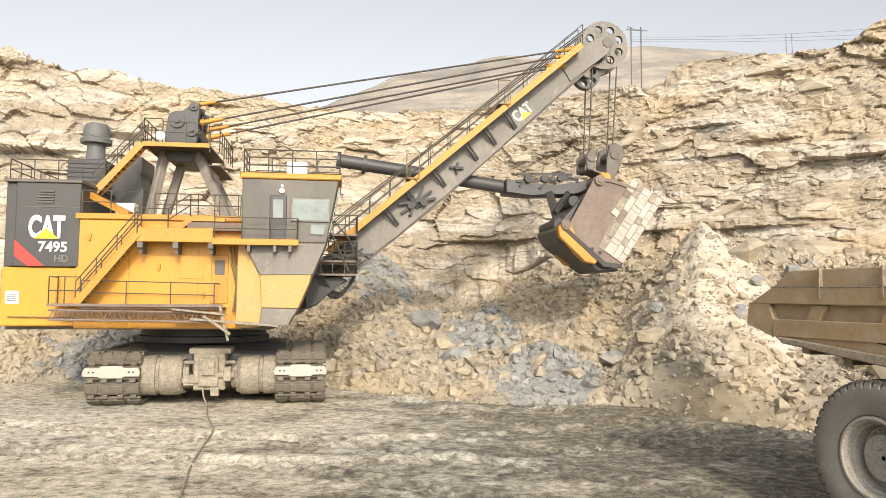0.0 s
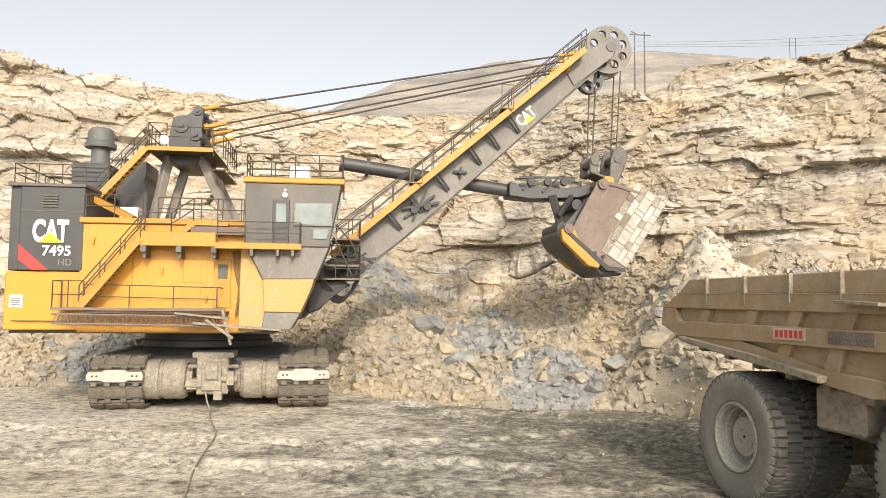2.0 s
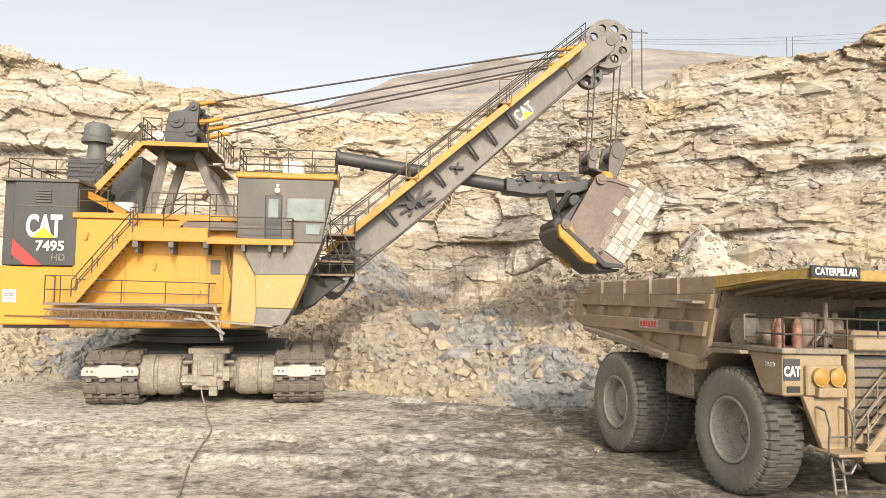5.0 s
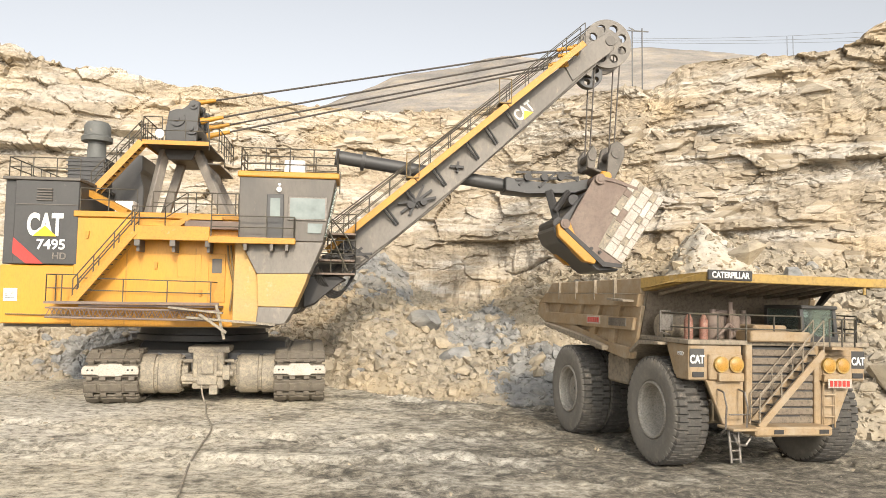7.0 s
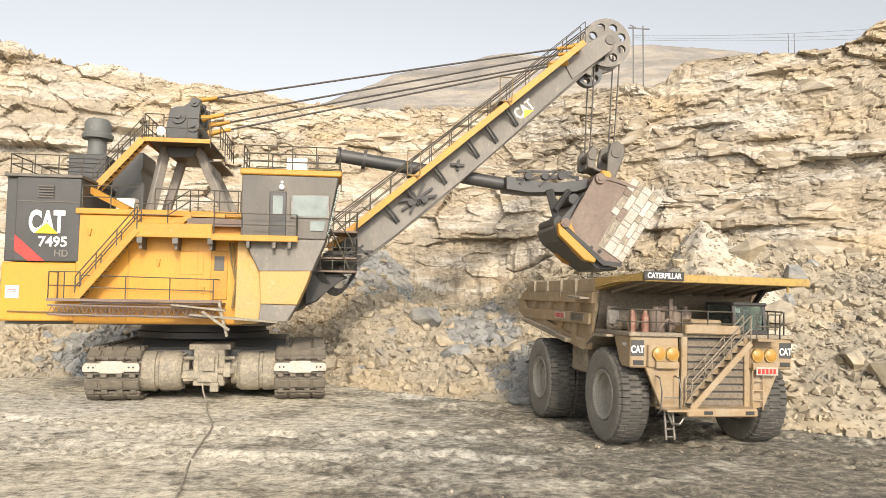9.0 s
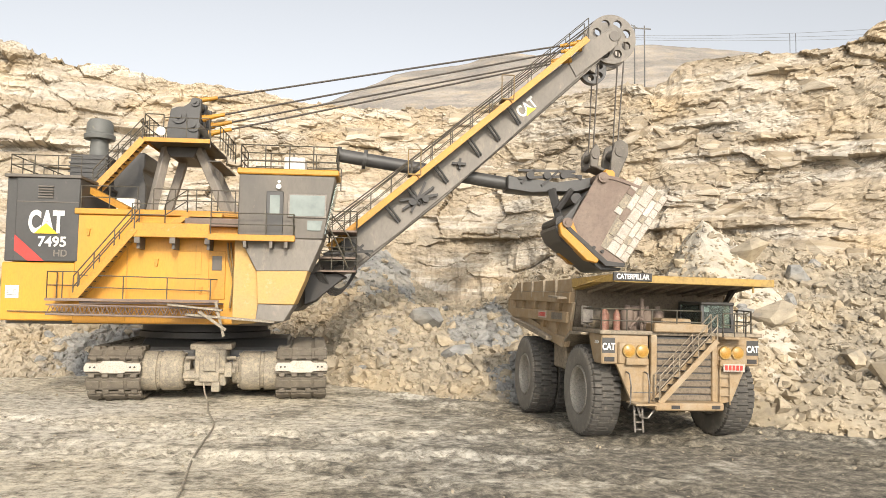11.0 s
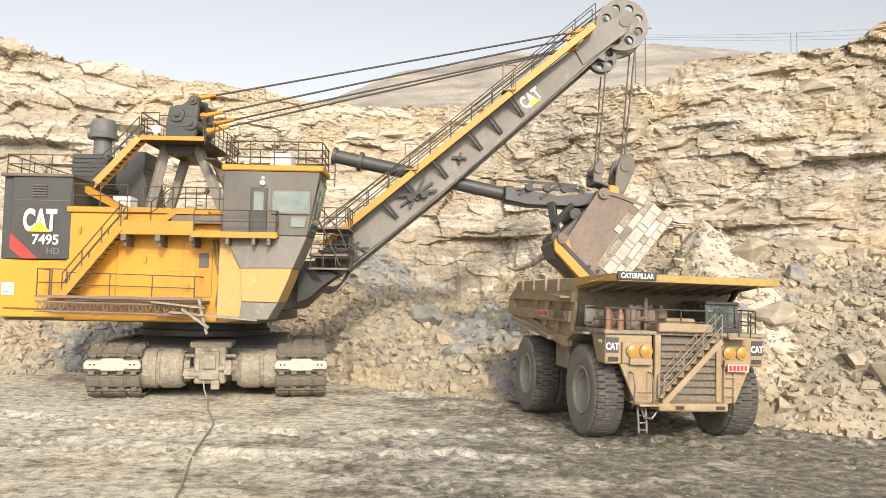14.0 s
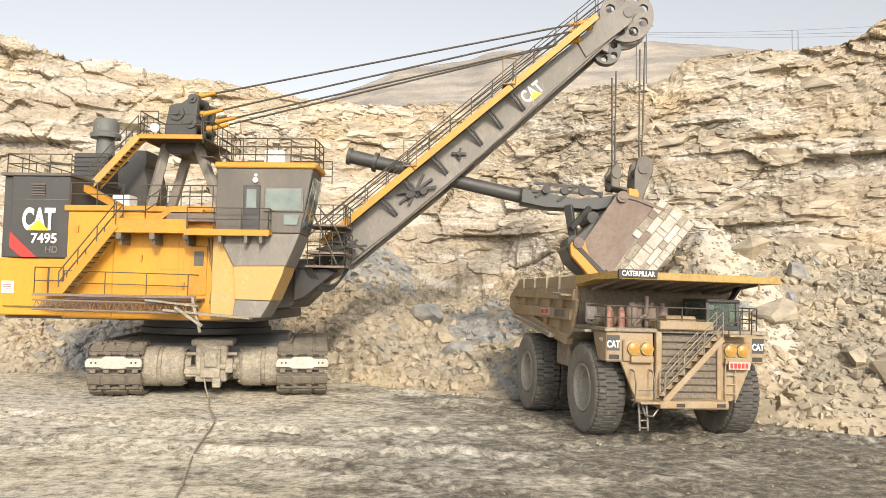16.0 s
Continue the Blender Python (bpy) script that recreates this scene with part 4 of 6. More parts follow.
    beam(bm, (0.6, -7.5, 4.3), (4.6, -7.3, 3.98), 0.5, 0.1)
    beam(bm, (1.2, -7.7, 4.45), (2.4, -7.5, 3.6), 0.3, 0.12)
    beam(bm, (-0.2, -7.6, 4.75), (2.2, -7.4, 4.5), 0.5, 0.08)
    beam(bm, (1.9, -7.5, 4.9), (2.3, -7.45, 3.3), 0.12, 0.12)
    sub("hinge_plate", bm, DUSTY, "bent dusty hinge plates of the bridge")
    # door and drain pipes on the wall below the cab
    bm = bmesh.new()
    box(bm, 1.25, 2.05, -6.16, -6.08, 5.0, 7.35, 0.02)
    door = sub("door", bm, TRIM_YELLOW, "yellow service door")
    bm = bmesh.new()
    box(bm, 1.42, 1.88, -6.19, -6.12, 6.4, 7.1, 0.01)
    sub("door_window", bm, GREY)
    for k, x in enumerate((2.25, 2.4, 2.62)):
        bm = bmesh.new()
        pipe(bm, [(x - 0.1, -6.35, 7.75), (x, -6.4, 6.9), (x + 0.25 - 0.1 * k, -6.42, 5.9), (x + 0.1, -6.4, 4.6)], 0.05)
        sub("hose", bm, RAIL_YELLOW)

    # operator's cab with its support
    bm = bmesh.new()
    prism(bm, [(2.75, 7.95), (6.75, 7.95), (7.3, 11.0), (2.75, 11.0)], -7.2, -5.1, 0.04)
    cab = sub("cab", bm, GREY, "grey operator's cab")
    bm = bmesh.new()
    box(bm, 2.65, 7.45, -7.3, -5.0, 11.0, 11.28, 0.05)
    sub("cab_roof", bm, TRIM_YELLOW, "yellow cab roof rim")
    bm = bmesh.new()
    prism(bm, [(2.85, 7.93), (6.74, 7.93), (6.12, 6.42), (3.66, 6.38)], -7.16, -5.1, 0.03)
    sub("cab_support", bm, BOOM_GREY)
    bm = bmesh.new()
    prism(bm, [(3.66, 6.38), (6.08, 6.42), (5.95, 6.0), (5.46, 4.8), (3.75, 4.83)], -7.14, -5.1, 0.03)
    prism(bm, [(2.6, 7.9), (2.85, 7.9), (3.66, 6.38), (3.75, 4.83), (3.65, 3.9), (2.55, 3.85)], -6.95, -3.5, 0.03)
    sub("support_box", bm, PALE_YELLOW, "faded yellow support box under the cab")
    bm = bmesh.new()
    prism(bm, [(3.76, 4.81), (5.45, 4.78), (5.0, 4.0), (3.66, 3.95)], -7.1, -5.1, 0.03)
    sub("skid_plate", bm, BOOM_GREY)
    bm = bmesh.new()
    box(bm, 5.05, 6.9, -7.28, -7.19, 8.95, 10.1, 0.02)
    window = sub("window_frame", bm, STEEL)
    bm = bmesh.new()
    box(bm, 5.15, 6.8, -7.31, -7.27, 9.03, 10.02)
    sub("window_pane", bm, PALE_PANE, "opaque cab window, its pale reflection put into the colour")
    bm = bmesh.new()
    prism(bm, [(6.0, 8.35), (6.62, 8.35), (6.72, 8.82), (6.0, 8.82)], -7.28, -7.2)
    sub("lower_pane", bm, PALE_PANE)
    bm = bmesh.new()
    m = frame_of((6.72, 0, 8.1), (7.22, 0, 10.75), (0, 1, 0))
    for y0, y1 in ((-7.1, -6.2), (-6.1, -5.2)):
        v = [bm.verts.new((x, y, z)) for x, z in ((6.8, 8.2), (7.3, 10.6)) for y in (y0, y1)]
        v2 = [bm.verts.new((x + 0.05, y, z)) for x, z in ((6.8, 8.2), (7.3, 10.6)) for y in (y0, y1)]
        for q in ((v[0], v[1], v[3], v[2]), (v2[0], v2[2], v2[3], v2[1]), (v[0], v2[0], v2[1], v[1]), (v[2], v[3], v2[3], v2[2]), (v[0], v[2], v2[2], v2[0]), (v[1], v2[1], v2[3], v[3])):
            bm.faces.new(q)
    sub("windscreen", bm, GLASS, "slanted windscreen")
    bm = bmesh.new()
    box(bm, 4.05, 4.85, -7.26, -7.19, 8.05, 10.2, 0.03)
    sub("cab_door", bm, DARK, "dark cab door")
    bm = bmesh.new()
    box(bm, 4.22, 4.68, -7.29, -7.25, 9.1, 10.0)
    sub("door_pane", bm, PALE_PANE)
    bm = bmesh.new()
    rod(bm, (4.62, -7.2, 10.45), (4.62, -7.36, 10.42), 0.1, 0.13, seg=12)
    rod(bm, (4.62, -7.2, 10.68), (4.62, -7.3, 10.66), 0.07, seg=10)
    sub("flood_lamp", bm, WHITE, "white flood lamp", True)
    bm = bmesh.new()
    box(bm, 4.75, 5.75, -6.5, -5.3, 11.28, 12.0, 0.05)
    sub("air_conditioner", bm, WHITE, "white roof air conditioner")
    bm = bmesh.new()
    railing(bm, [(2.8, -7.1, 11.28), (7.35, -7.1, 11.28), (7.35, -5.1, 11.28), (2.8, -5.1, 11.28), (2.8, -7.1, 11.28)], 1.15, 1.2, 0.03, 3)
    sub("railing", bm, RAIL)
    bm = bmesh.new()
    railing(bm, [(2.9, -3.0, 10.9), (7.4, -3.0, 10.9)], 1.2, 0.9, 0.03, 3)
    sub("railing", bm, RAIL)
    # ladder and platforms between cab and boom foot
    for z in (6.5, 7.2, 8.6):
        bm = bmesh.new()
        box(bm, 6.3, 8.3, -3.9, -1.4, z, z + 0.1)
        sub("foot_platform", bm, RUST, "rust-stained grated platform at the boom foot")
    bm = bmesh.new()
    for z in (6.6, 7.3, 8.7):
        railing(bm, [(6.4, -3.9, z), (8.3, -3.9, z), (8.3, -1.5, z)], 1.0, 0.7)
    for k in range(10):
        rod(bm, (7.5, -3.7, 6.6 + 0.26 * k), (7.5, -3.2, 6.6 + 0.26 * k), 0.025, seg=5)
    pipe(bm, [(6.6, -3.9, 9.3), (7.2, -3.95, 8.2), (7.9, -3.9, 6.7)], 0.05)
    pipe(bm, [(6.9, -3.9, 9.6), (7.9, -3.95, 8.4), (8.2, -3.9, 7.6)], 0.04)
    sub("railing", bm, RAIL)
    bm = bmesh.new()
    prism(bm, [(5.6, 6.4), (7.3, 6.5), (7.9, 6.25), (7.2, 5.95), (6.65, 5.5), (6.25, 4.95), (5.6, 4.7)], -3.4, -2.0, 0.08)
    sub("boom_foot_guard", bm, BLACK, "black curved guard at the boom foot")
    for k in range(4):
        bm = bmesh.new()
        pts = [Vector((6.2 + 0.1 * k, -3.5 - 0.06 * k, 6.5)).lerp(Vector((8.3, -2.2, 6.9 - 0.1 * k)), j / 8) - Vector((0, 0, (1.4 - 0.15 * k) * (1 - (j / 4 - 1) ** 2))) for j in range(9)]
        pipe(bm, pts, 0.06)
        sub("hose", bm, BLACK, "black sagging hose")

    # A-frame with its platform and sheave head
    for (x0, y0, x1, y1) in ((1.55, -2.1, -0.62, -1.3), (1.55, 2.0, -0.62, 1.3), (-2.8, -2.0, -2.12, -1.3), (-2.6, 0.2, -1.4, 0.2)):
        bm = bmesh.new()
        beam(bm, (x0, y0, 9.1), (x1, y1, 13.6), 0.42, 0.46, 0.04)
        sub("a_frame_leg", bm, BOOM_GREY)
    bm = bmesh.new()
    prism(bm, [(-2.3, 13.3), (-0.4, 13.3), (-0.7, 12.7), (-1.9, 12.7)], -1.6, 1.6, 0.05)
    sub("gantry_beam", bm, DARK)
    bm = bmesh.new()
    box(bm, -2.9, -2.82, -3.2, 1.8, 13.2, 13.42)
    box(bm, -2.95, 0.5, -3.28, -3.18, 13.2, 13.42)
    sub("platform_edge", bm, TRIM_YELLOW, "yellow gantry platform edge")
    bm = bmesh.new()
    box(bm, -2.82, 0.5, -3.18, 1.8, 13.28, 13.36)
    sub("gantry_platform", bm, RAIL, "dark grated gantry platform")
    bm = bmesh.new()
    railing(bm, [(-1.9, -3.2, 13.42), (-2.85, -3.2, 13.42), (-2.85, 1.6, 13.42)], 1.25, 0.8)
    railing(bm, [(0.5, -3.1, 13.0), (1.0, -3.1, 13.0), (1.0, 1.6, 13.0), (0.5, 1.6, 13.0)], 1.15, 0.8)
    railing(bm, [(-1.9, -3.2, 13.42), (0.45, -3.2, 13.42)], 1.1, 1.2, 0.025)
    for y in (-3.0, -1.0, 1.5):
        rod(bm, (0.4, y, 12.3), (1.0, y, 12.3), 0.03, seg=5)
    box(bm, 0.45, 1.05, -3.1, 1.6, 12.25, 12.31)
    sub("railing", bm, RAIL)
    for y0, y1 in ((-1.75, -1.45), (-0.4, -0.1), (0.9, 1.2)):
        bm = bmesh.new()
        prism(bm, [(-2.1, 13.4), (-0.45, 13.4), (-0.45, 14.4), (-0.38, 15.3), (-0.32, 15.95), (-0.7, 16.05), (-0.98, 15.65), (-1.25, 15.45), (-1.55, 15.5), (-1.95, 15.35), (-2.1, 14.4)], y0, y1, 0.04)
        sub("gantry_plate", bm, DARK, "dark grey gantry side plate")
    bm = bmesh.new()
    for x, z, r in ((-1.5, 14.95, 0.42), (-0.72, 14.45, 0.36), (-0.65, 15.75, 0.24)):
        rod(bm, (x, -1.85, z), (x, 1.3, z), r, seg=24)
        rod(bm, (x, -1.95, z), (x, 1.4, z), r * 0.4, seg=12)
    sub("gantry_sheave", bm, DARK, "", True)
    bm = bmesh.new()
    rod(bm, (-1.95, -3.3, 13.78), (-1.95, -3.5, 13.72), 0.2, 0.24, seg=14)
    sub("flood_lamp", bm, WHITE, "white flood lamp", True)
    # stair from the gantry down to the rear roof
    a, b = Vector((-2.9, -3.0, 13.3)), Vector((-5.1, -3.6, 10.4))
    for d in (-0.35, 0.35):
        bm = bmesh.new()
        beam(bm, a + Vector((0, d, 0)), b + Vector((0, d, 0)), 0.07, 0.32)
        sub("stringer", bm, TRIM_YELLOW)
        bm = bmesh.new()
        for h in (0.55, 1.1):
            rod(bm, a + Vector((0, d, h)), b + Vector((0, d, h)), 0.03, seg=6)
        for k in range(5):
            p = a.lerp(b, k / 4) + Vector((0, d, 0))
            rod(bm, p, p + Vector((0, 0, 1.1)), 0.03, seg=6)
        sub("handrail", bm, RAIL)
    for k in range(12):
        p = a.lerp(b, (k + 0.5) / 12)
        bm = bmesh.new()
        box(bm, p.x - 0.13, p.x + 0.13, p.y - 0.33, p.y + 0.33, p.z - 0.02, p.z + 0.02)
        sub("step", bm, RAIL)
    a, b = Vector((-5.0, -4.6, 10.4)), Vector((-2.9, -5.0, 9.35))
    bm = bmesh.new()
    beam(bm, a, b, 0.5, 0.3)
    sub("stringer", bm, TRIM_YELLOW)
    # vent stack and rooftop boxes
    bm = bmesh.new()
    lathe(bm, [(0.55, 9.2), (0.6, 11.6), (0.8, 11.7), (0.8, 12.4), (0.5, 12.8), (0.46, 13.7), (0.8, 13.72), (0.82, 13.95), (0.7, 14.05), (0.68, 14.6), (0.55, 14.8), (0.25, 14.88)], Matrix.Translation((-6.0, -0.6, 0)), 28)
    sub("roof_vent", bm, GREYGREEN, "dull grey-green domed roof vent", True)
    bm = bmesh.new()
    prism(bm, [(-5.4, 9.2), (-3.3, 9.2), (-3.3, 11.2), (-3.6, 12.0), (-3.4, 12.2), (-3.4, 13.0), (-4.4, 13.0), (-4.4, 12.2), (-5.4, 11.6)], -1.0, 1.6, 0.06)
    sub("filter_house", bm, DARK, "dark rooftop filter housing")
    bm = bmesh.new()
    box(bm, -6.9, -5.0, -2.2, 1.0, 9.3, 12.6, 0.05)
    for k in range(7):
        box(bm, -6.95, -4.95, -2.26, -2.2, 10.9 + 0.24 * k, 10.98 + 0.24 * k)
    sub("filter_house", bm, DARK)
    bm = bmesh.new()
    box(bm, -4.0, -3.1, -3.6, -2.6, 9.28, 10.15, 0.04)
    sub("roof_box", bm, WHITE, "pale rooftop cabinet")


BOOM_FOOT, BOOM_TIP = Vector((6.2, 0, 6.35)), Vector((23.2, 0, 20.85))


def wheel_disc(bm, centre, r, half, holes, hole_r, at, hub):
    """A plate wheel with round holes, its axle along y."""
    def ring(rad, seg, cx=0.0, cz=0.0):
        v = [bm.verts.new((centre[0] + cx + rad * math.cos(2 * math.pi * k / seg), centre[1] - half, centre[2] + cz + rad * math.sin(2 * math.pi * k / seg))) for k in range(seg)]
        return [bm.edges.new((v[k], v[(k + 1) % seg])) for k in range(seg)]
    edges = ring(r, 48)
    for k in range(holes):
        a = 2 * math.pi * (k + 0.5) / holes
        edges += ring(hole_r, 12, at * math.cos(a), at * math.sin(a))
    out = bmesh.ops.triangle_fill(bm, use_beauty=True, use_dissolve=False, edges=edges)
    faces = [g for g in out["geom"] if isinstance(g, bmesh.types.BMFace)]
    ext = bmesh.ops.extrude_face_region(bm, geom=faces)
    bmesh.ops.translate(bm, vec=(0, 2 * half, 0), verts=[g for g in ext["geom"] if isinstance(g, bmesh.types.BMVert)])
    rod(bm, (centre[0], centre[1] - half - 0.12, centre[2]), (centre[0], centre[1] + half + 0.12, centre[2]), hub, seg=20)


def build_boom():
    def sub(name, bm, mat, label="", smooth=False):
        return part(name, bm, mat, upper, label, smooth)
    m = frame_of(BOOM_FOOT, BOOM_TIP)
    length = (BOOM_TIP - BOOM_FOOT).length

    def at(x, y, z):
        return m @ Vector((x, y, z))

    bm = bmesh.new()
    for y0, y1 in ((-1.15, -0.85), (0.85, 1.15)):
        prism(bm, [(-0.6, -0.5), (0.6, -0.78), (5.0, -0.96), (11, -0.9), (18.5, -0.58), (length - 0.4, -0.45), (length + 0.35, -0.3), (length + 0.35, 0.3), (length - 0.8, 0.55), (16, 0.75), (6, 0.85), (1.0, 0.75), (-0.6, 0.4)], y0, y1, 0.03, m)
    sub("boom", bm, BOOM_GREY, "grey box-section boom")
    bm = bmesh.new()
    prism(bm, [(0.4, 0.55), (6, 0.80), (16, 0.70), (20.4, 0.5), (20.4, 0.42), (16, 0.6), (6, 0.7), (0.4, 0.45)], -0.85, 0.85, 0.0, m)
    sub("boom_top_plate", bm, BOOM_GREY)
    bm = bmesh.new()
    prism(bm, [(0.8, -0.8), (5.0, -0.9), (5.0, -0.82), (0.8, -0.72)], -0.85, 0.85, 0.0, m)
    prism(bm, [(10.6, -0.84), (18.5, -0.54), (20.4, -0.44), (20.4, -0.34), (18.5, -0.44), (10.6, -0.74)], -0.85, 0.85, 0.0, m)
    prism(bm, [(1.5, -0.98), (8.0, -1.02), (21.0, -0.58), (21.0, -0.48), (8.0, -0.9), (1.5, -0.86)], -1.02, -0.7, 0.0, m)
    prism(bm, [(1.5, -0.98), (8.0, -1.02), (21.0, -0.58), (21.0, -0.48), (8.0, -0.9), (1.5, -0.86)], 0.7, 1.02, 0.0, m)
    sub("boom_bottom_plate", bm, BOOM_GREY)
    # walkway up the boom
    bm = bmesh.new()
    box(bm, 1.4, 20.6, -2.05, -1.15, 0.72, 0.78, 0, m)
    sub("walkway", bm, RAIL, "grated boom walkway")
    bm = bmesh.new()
    for x0, x1 in ((1.4, 7.7), (7.75, 14.6), (14.65, 20.6)):
        box(bm, x0, x1, -2.12, -2.04, 0.62, 0.98, 0.01, m)
    sub("walkway_edge", bm, TRIM_YELLOW, "yellow walkway edge board")
    for x in (5.39, 6.98, 8.96, 11.44, 12.88, 14.45):
        bm = bmesh.new()
        for dx in (-0.1, 0.1):
            beam(bm, at(x + dx, -1.75, 0.7), at(x + dx * 0.7 + 0.04, -1.22, -0.5), 0.07, 0.1)
        for k in range(5):
            f = (k + 0.5) / 5
            beam(bm, at(x - 0.1, -1.75 + 0.53 * f, 0.7 - 1.2 * f), at(x + 0.12, -1.75 + 0.53 * f, 0.7 - 1.2 * f), 0.06, 0.06)
        sub("bracket", bm, DARK)
    bm = bmesh.new()
    for y in (-2.08, -1.22):
        for h in (0.55, 1.0):
            rod(bm, at(1.4, y, 0.75) + Vector((0, 0, h * 1.25)), at(20.6, y, 0.75) + Vector((0, 0, h * 1.25)), 0.028, seg=6)
        for k in range(14):
            p = at(1.4 + 19.2 * k / 13, y, 0.75)
            rod(bm, p, p + Vector((0, 0, 1.25)), 0.028, seg=6)
    sub("handrail", bm, RAIL)
    for x in (7.7, 14.6):
        bm = bmesh.new()
        p = at(x, -2.1, 1.0)
        box(bm, p.x - 0.35, p.x + 0.35, p.y - 0.1, p.y + 0.9, p.z - 0.08, p.z, 0.01)
        for dx in (-0.35, 0.35):
            rod(bm, p + Vector((dx, -0.05, 0)), p + Vector((dx, -0.05, 1.35)), 0.03, seg=6)
        rod(bm, p + Vector((-0.35, -0.05, 1.35)), p + Vector((0.35, -0.05, 1.35)), 0.03, seg=6)
        sub("rest_platform", bm, RAIL_YELLOW)
    # crowd machinery on the boom's flank
    bm = bmesh.new()
    for x, z in ((6.7, -0.1), (7.4, -0.45), (7.0, 0.2)):
        rod(bm, at(x, -1.5, z), at(x, -1.15, z), 0.2, seg=12)
    for p0, p1 in (((6.2, -1.4, 0.4), (8.1, -1.4, -0.7)), ((6.3, -1.35, -0.5), (8.0, -1.35, 0.3)), ((6.0, -1.3, -0.1), (8.2, -1.3, -0.2))):
        beam(bm, at(*p0), at(*p1), 0.12, 0.14)
    sub("crowd_bracket", bm, BLACK, "dark crowd linkage on the boom flank")
    bm = bmesh.new()
    rod(bm, at(10.2, -1.5, -0.1), at(10.2, -1.15, -0.1), 0.13, seg=12)
    beam(bm, at(9.9, -1.3, 0.2), at(10.5, -1.3, -0.35), 0.12, 0.14)
    beam(bm, at(10.0, -1.3, -0.35), at(10.45, -1.3, 0.1), 0.12, 0.14)
    sub("cable_clamp", bm, BLACK)
    bm = bmesh.new()
    for x, z in ((1.6, -0.2), (2.3, 0.3)):
        rod(bm, at(x, -2.3, z), at(x, -1.15, z), 0.28, seg=14)
    for p0, p1 in (((1.0, -2.2, 0.7), (3.2, -2.2, -0.9)), ((1.2, -2.2, -0.8), (2.6, -2.2, 0.6)), ((0.6, -2.1, -0.2), (3.0, -2.1, -0.3)), ((2.4, -2.0, 0.9), (2.9, -2.0, -1.0))):
        beam(bm, at(*p0), at(*p1), 0.1, 0.14)
    sub("boom_foot_linkage", bm, BLACK, "dark linkage at the boom foot")
    # logo
    ml = Matrix.Translation(at(15.35, -1.17, -0.1)) @ Matrix.Rotation(-math.asin(m[2][0]) * 1.0, 4, "Y") @ pose(0, 0, 0, 90, 0, 0)
    text("logo_letters", "CAT", 0.95, WHITE, upper, ml @ Matrix.Translation((0.1, -0.2, 0)), label="white logo letters", heavy=0.03, squeeze=0.68)
    bm = bmesh.new()
    prism(bm, [(15.1, -0.4), (15.85, -0.4), (15.47, 0.0)], -1.2, -1.165, 0.0, m)
    sub("logo_triangle", bm, LOGO_YELLOW, "yellow logo triangle")
    bm = bmesh.new()
    prism(bm, [(length - 3.4, -0.42), (length - 0.3, -0.55), (length + 0.4, -0.1), (length + 0.3, 0.45), (length - 1.6, 0.75), (length - 3.2, 0.6)], -1.24, -1.16, 0.02, m)
    sub("head_plate", bm, BOOM_GREY, "grey head plate at the boom point")
    # point sheaves
    for y in (-0.62, 0.62):
        bm = bmesh.new()
        wheel_disc(bm, (BOOM_TIP.x, y, BOOM_TIP.z), 1.5, 0.13, 8, 0.27, 0.98, 0.42)
        sub("point_sheave", bm, BOOM_GREY, "large holed boom point sheave")
    bm = bmesh.new()
    wheel_disc(bm, (22.15, -0.3, 18.95), 0.8, 0.25, 5, 0.2, 0.48, 0.2)
    sub("guide_sheave", bm, DARK)
    bm = bmesh.new()
    rod(bm, (BOOM_TIP.x, -1.3, BOOM_TIP.z), (BOOM_TIP.x, 1.3, BOOM_TIP.z), 0.3, seg=16)
    sub("sheave_pin", bm, GREY)
    bm = bmesh.new()
    beam(bm, at(length - 2.2, -0.9, -0.5), (22.15, -0.8, 18.95), 0.2, 0.5)
    sub("guide_arm", bm, BOOM_GREY)
    # suspension ropes with their yellow sockets
    for y, z0, z1, x1 in ((-1.25, 16.0, 20.28, 20.84), (-1.2, 15.05, 19.97, 20.9), (-1.15, 14.23, 19.25, 20.3), (1.25, 15.2, 20.2, 20.9)):
        p0, p1 = Vector((-0.5 + 0.45 * (16.0 - z0), y, z0)), Vector((x1, y, z1))
        bm = bmesh.new()
        rod(bm, p0, p1, 0.055, seg=8)
        sub("suspension_rope", bm, ROPE)
        d = (p1 - p0).normalized()
        for p, s in ((p0, 1), (p1, -1)):
            bm = bmesh.new()
            rod(bm, p - d * 0.1 * s, p + d * 0.95 * s, 0.15, 0.1, seg=12)
            rod(bm, p - d * 0.1 * s, p - d * 0.3 * s, 0.2, seg=12)
            sub("rope_socket", bm, TRIM_YELLOW, "", True)
    # hoist ropes that run up the boom to the sheaves
    for y in (-0.62, 0.62):
        bm = bmesh.new()
        rod(bm, (5.2, y, 8.3), (22.2, y, 21.95), 0.04, seg=6)
        sub("hoist_lead_rope", bm, ROPE)
        bm = bmesh.new()
        pipe(bm, [(8.8, y, 7.6), (12.0, y, 10.1), (14.2, y, 12.2)], 0.05)
        sub("crowd_hose", bm, RAIL_YELLOW)


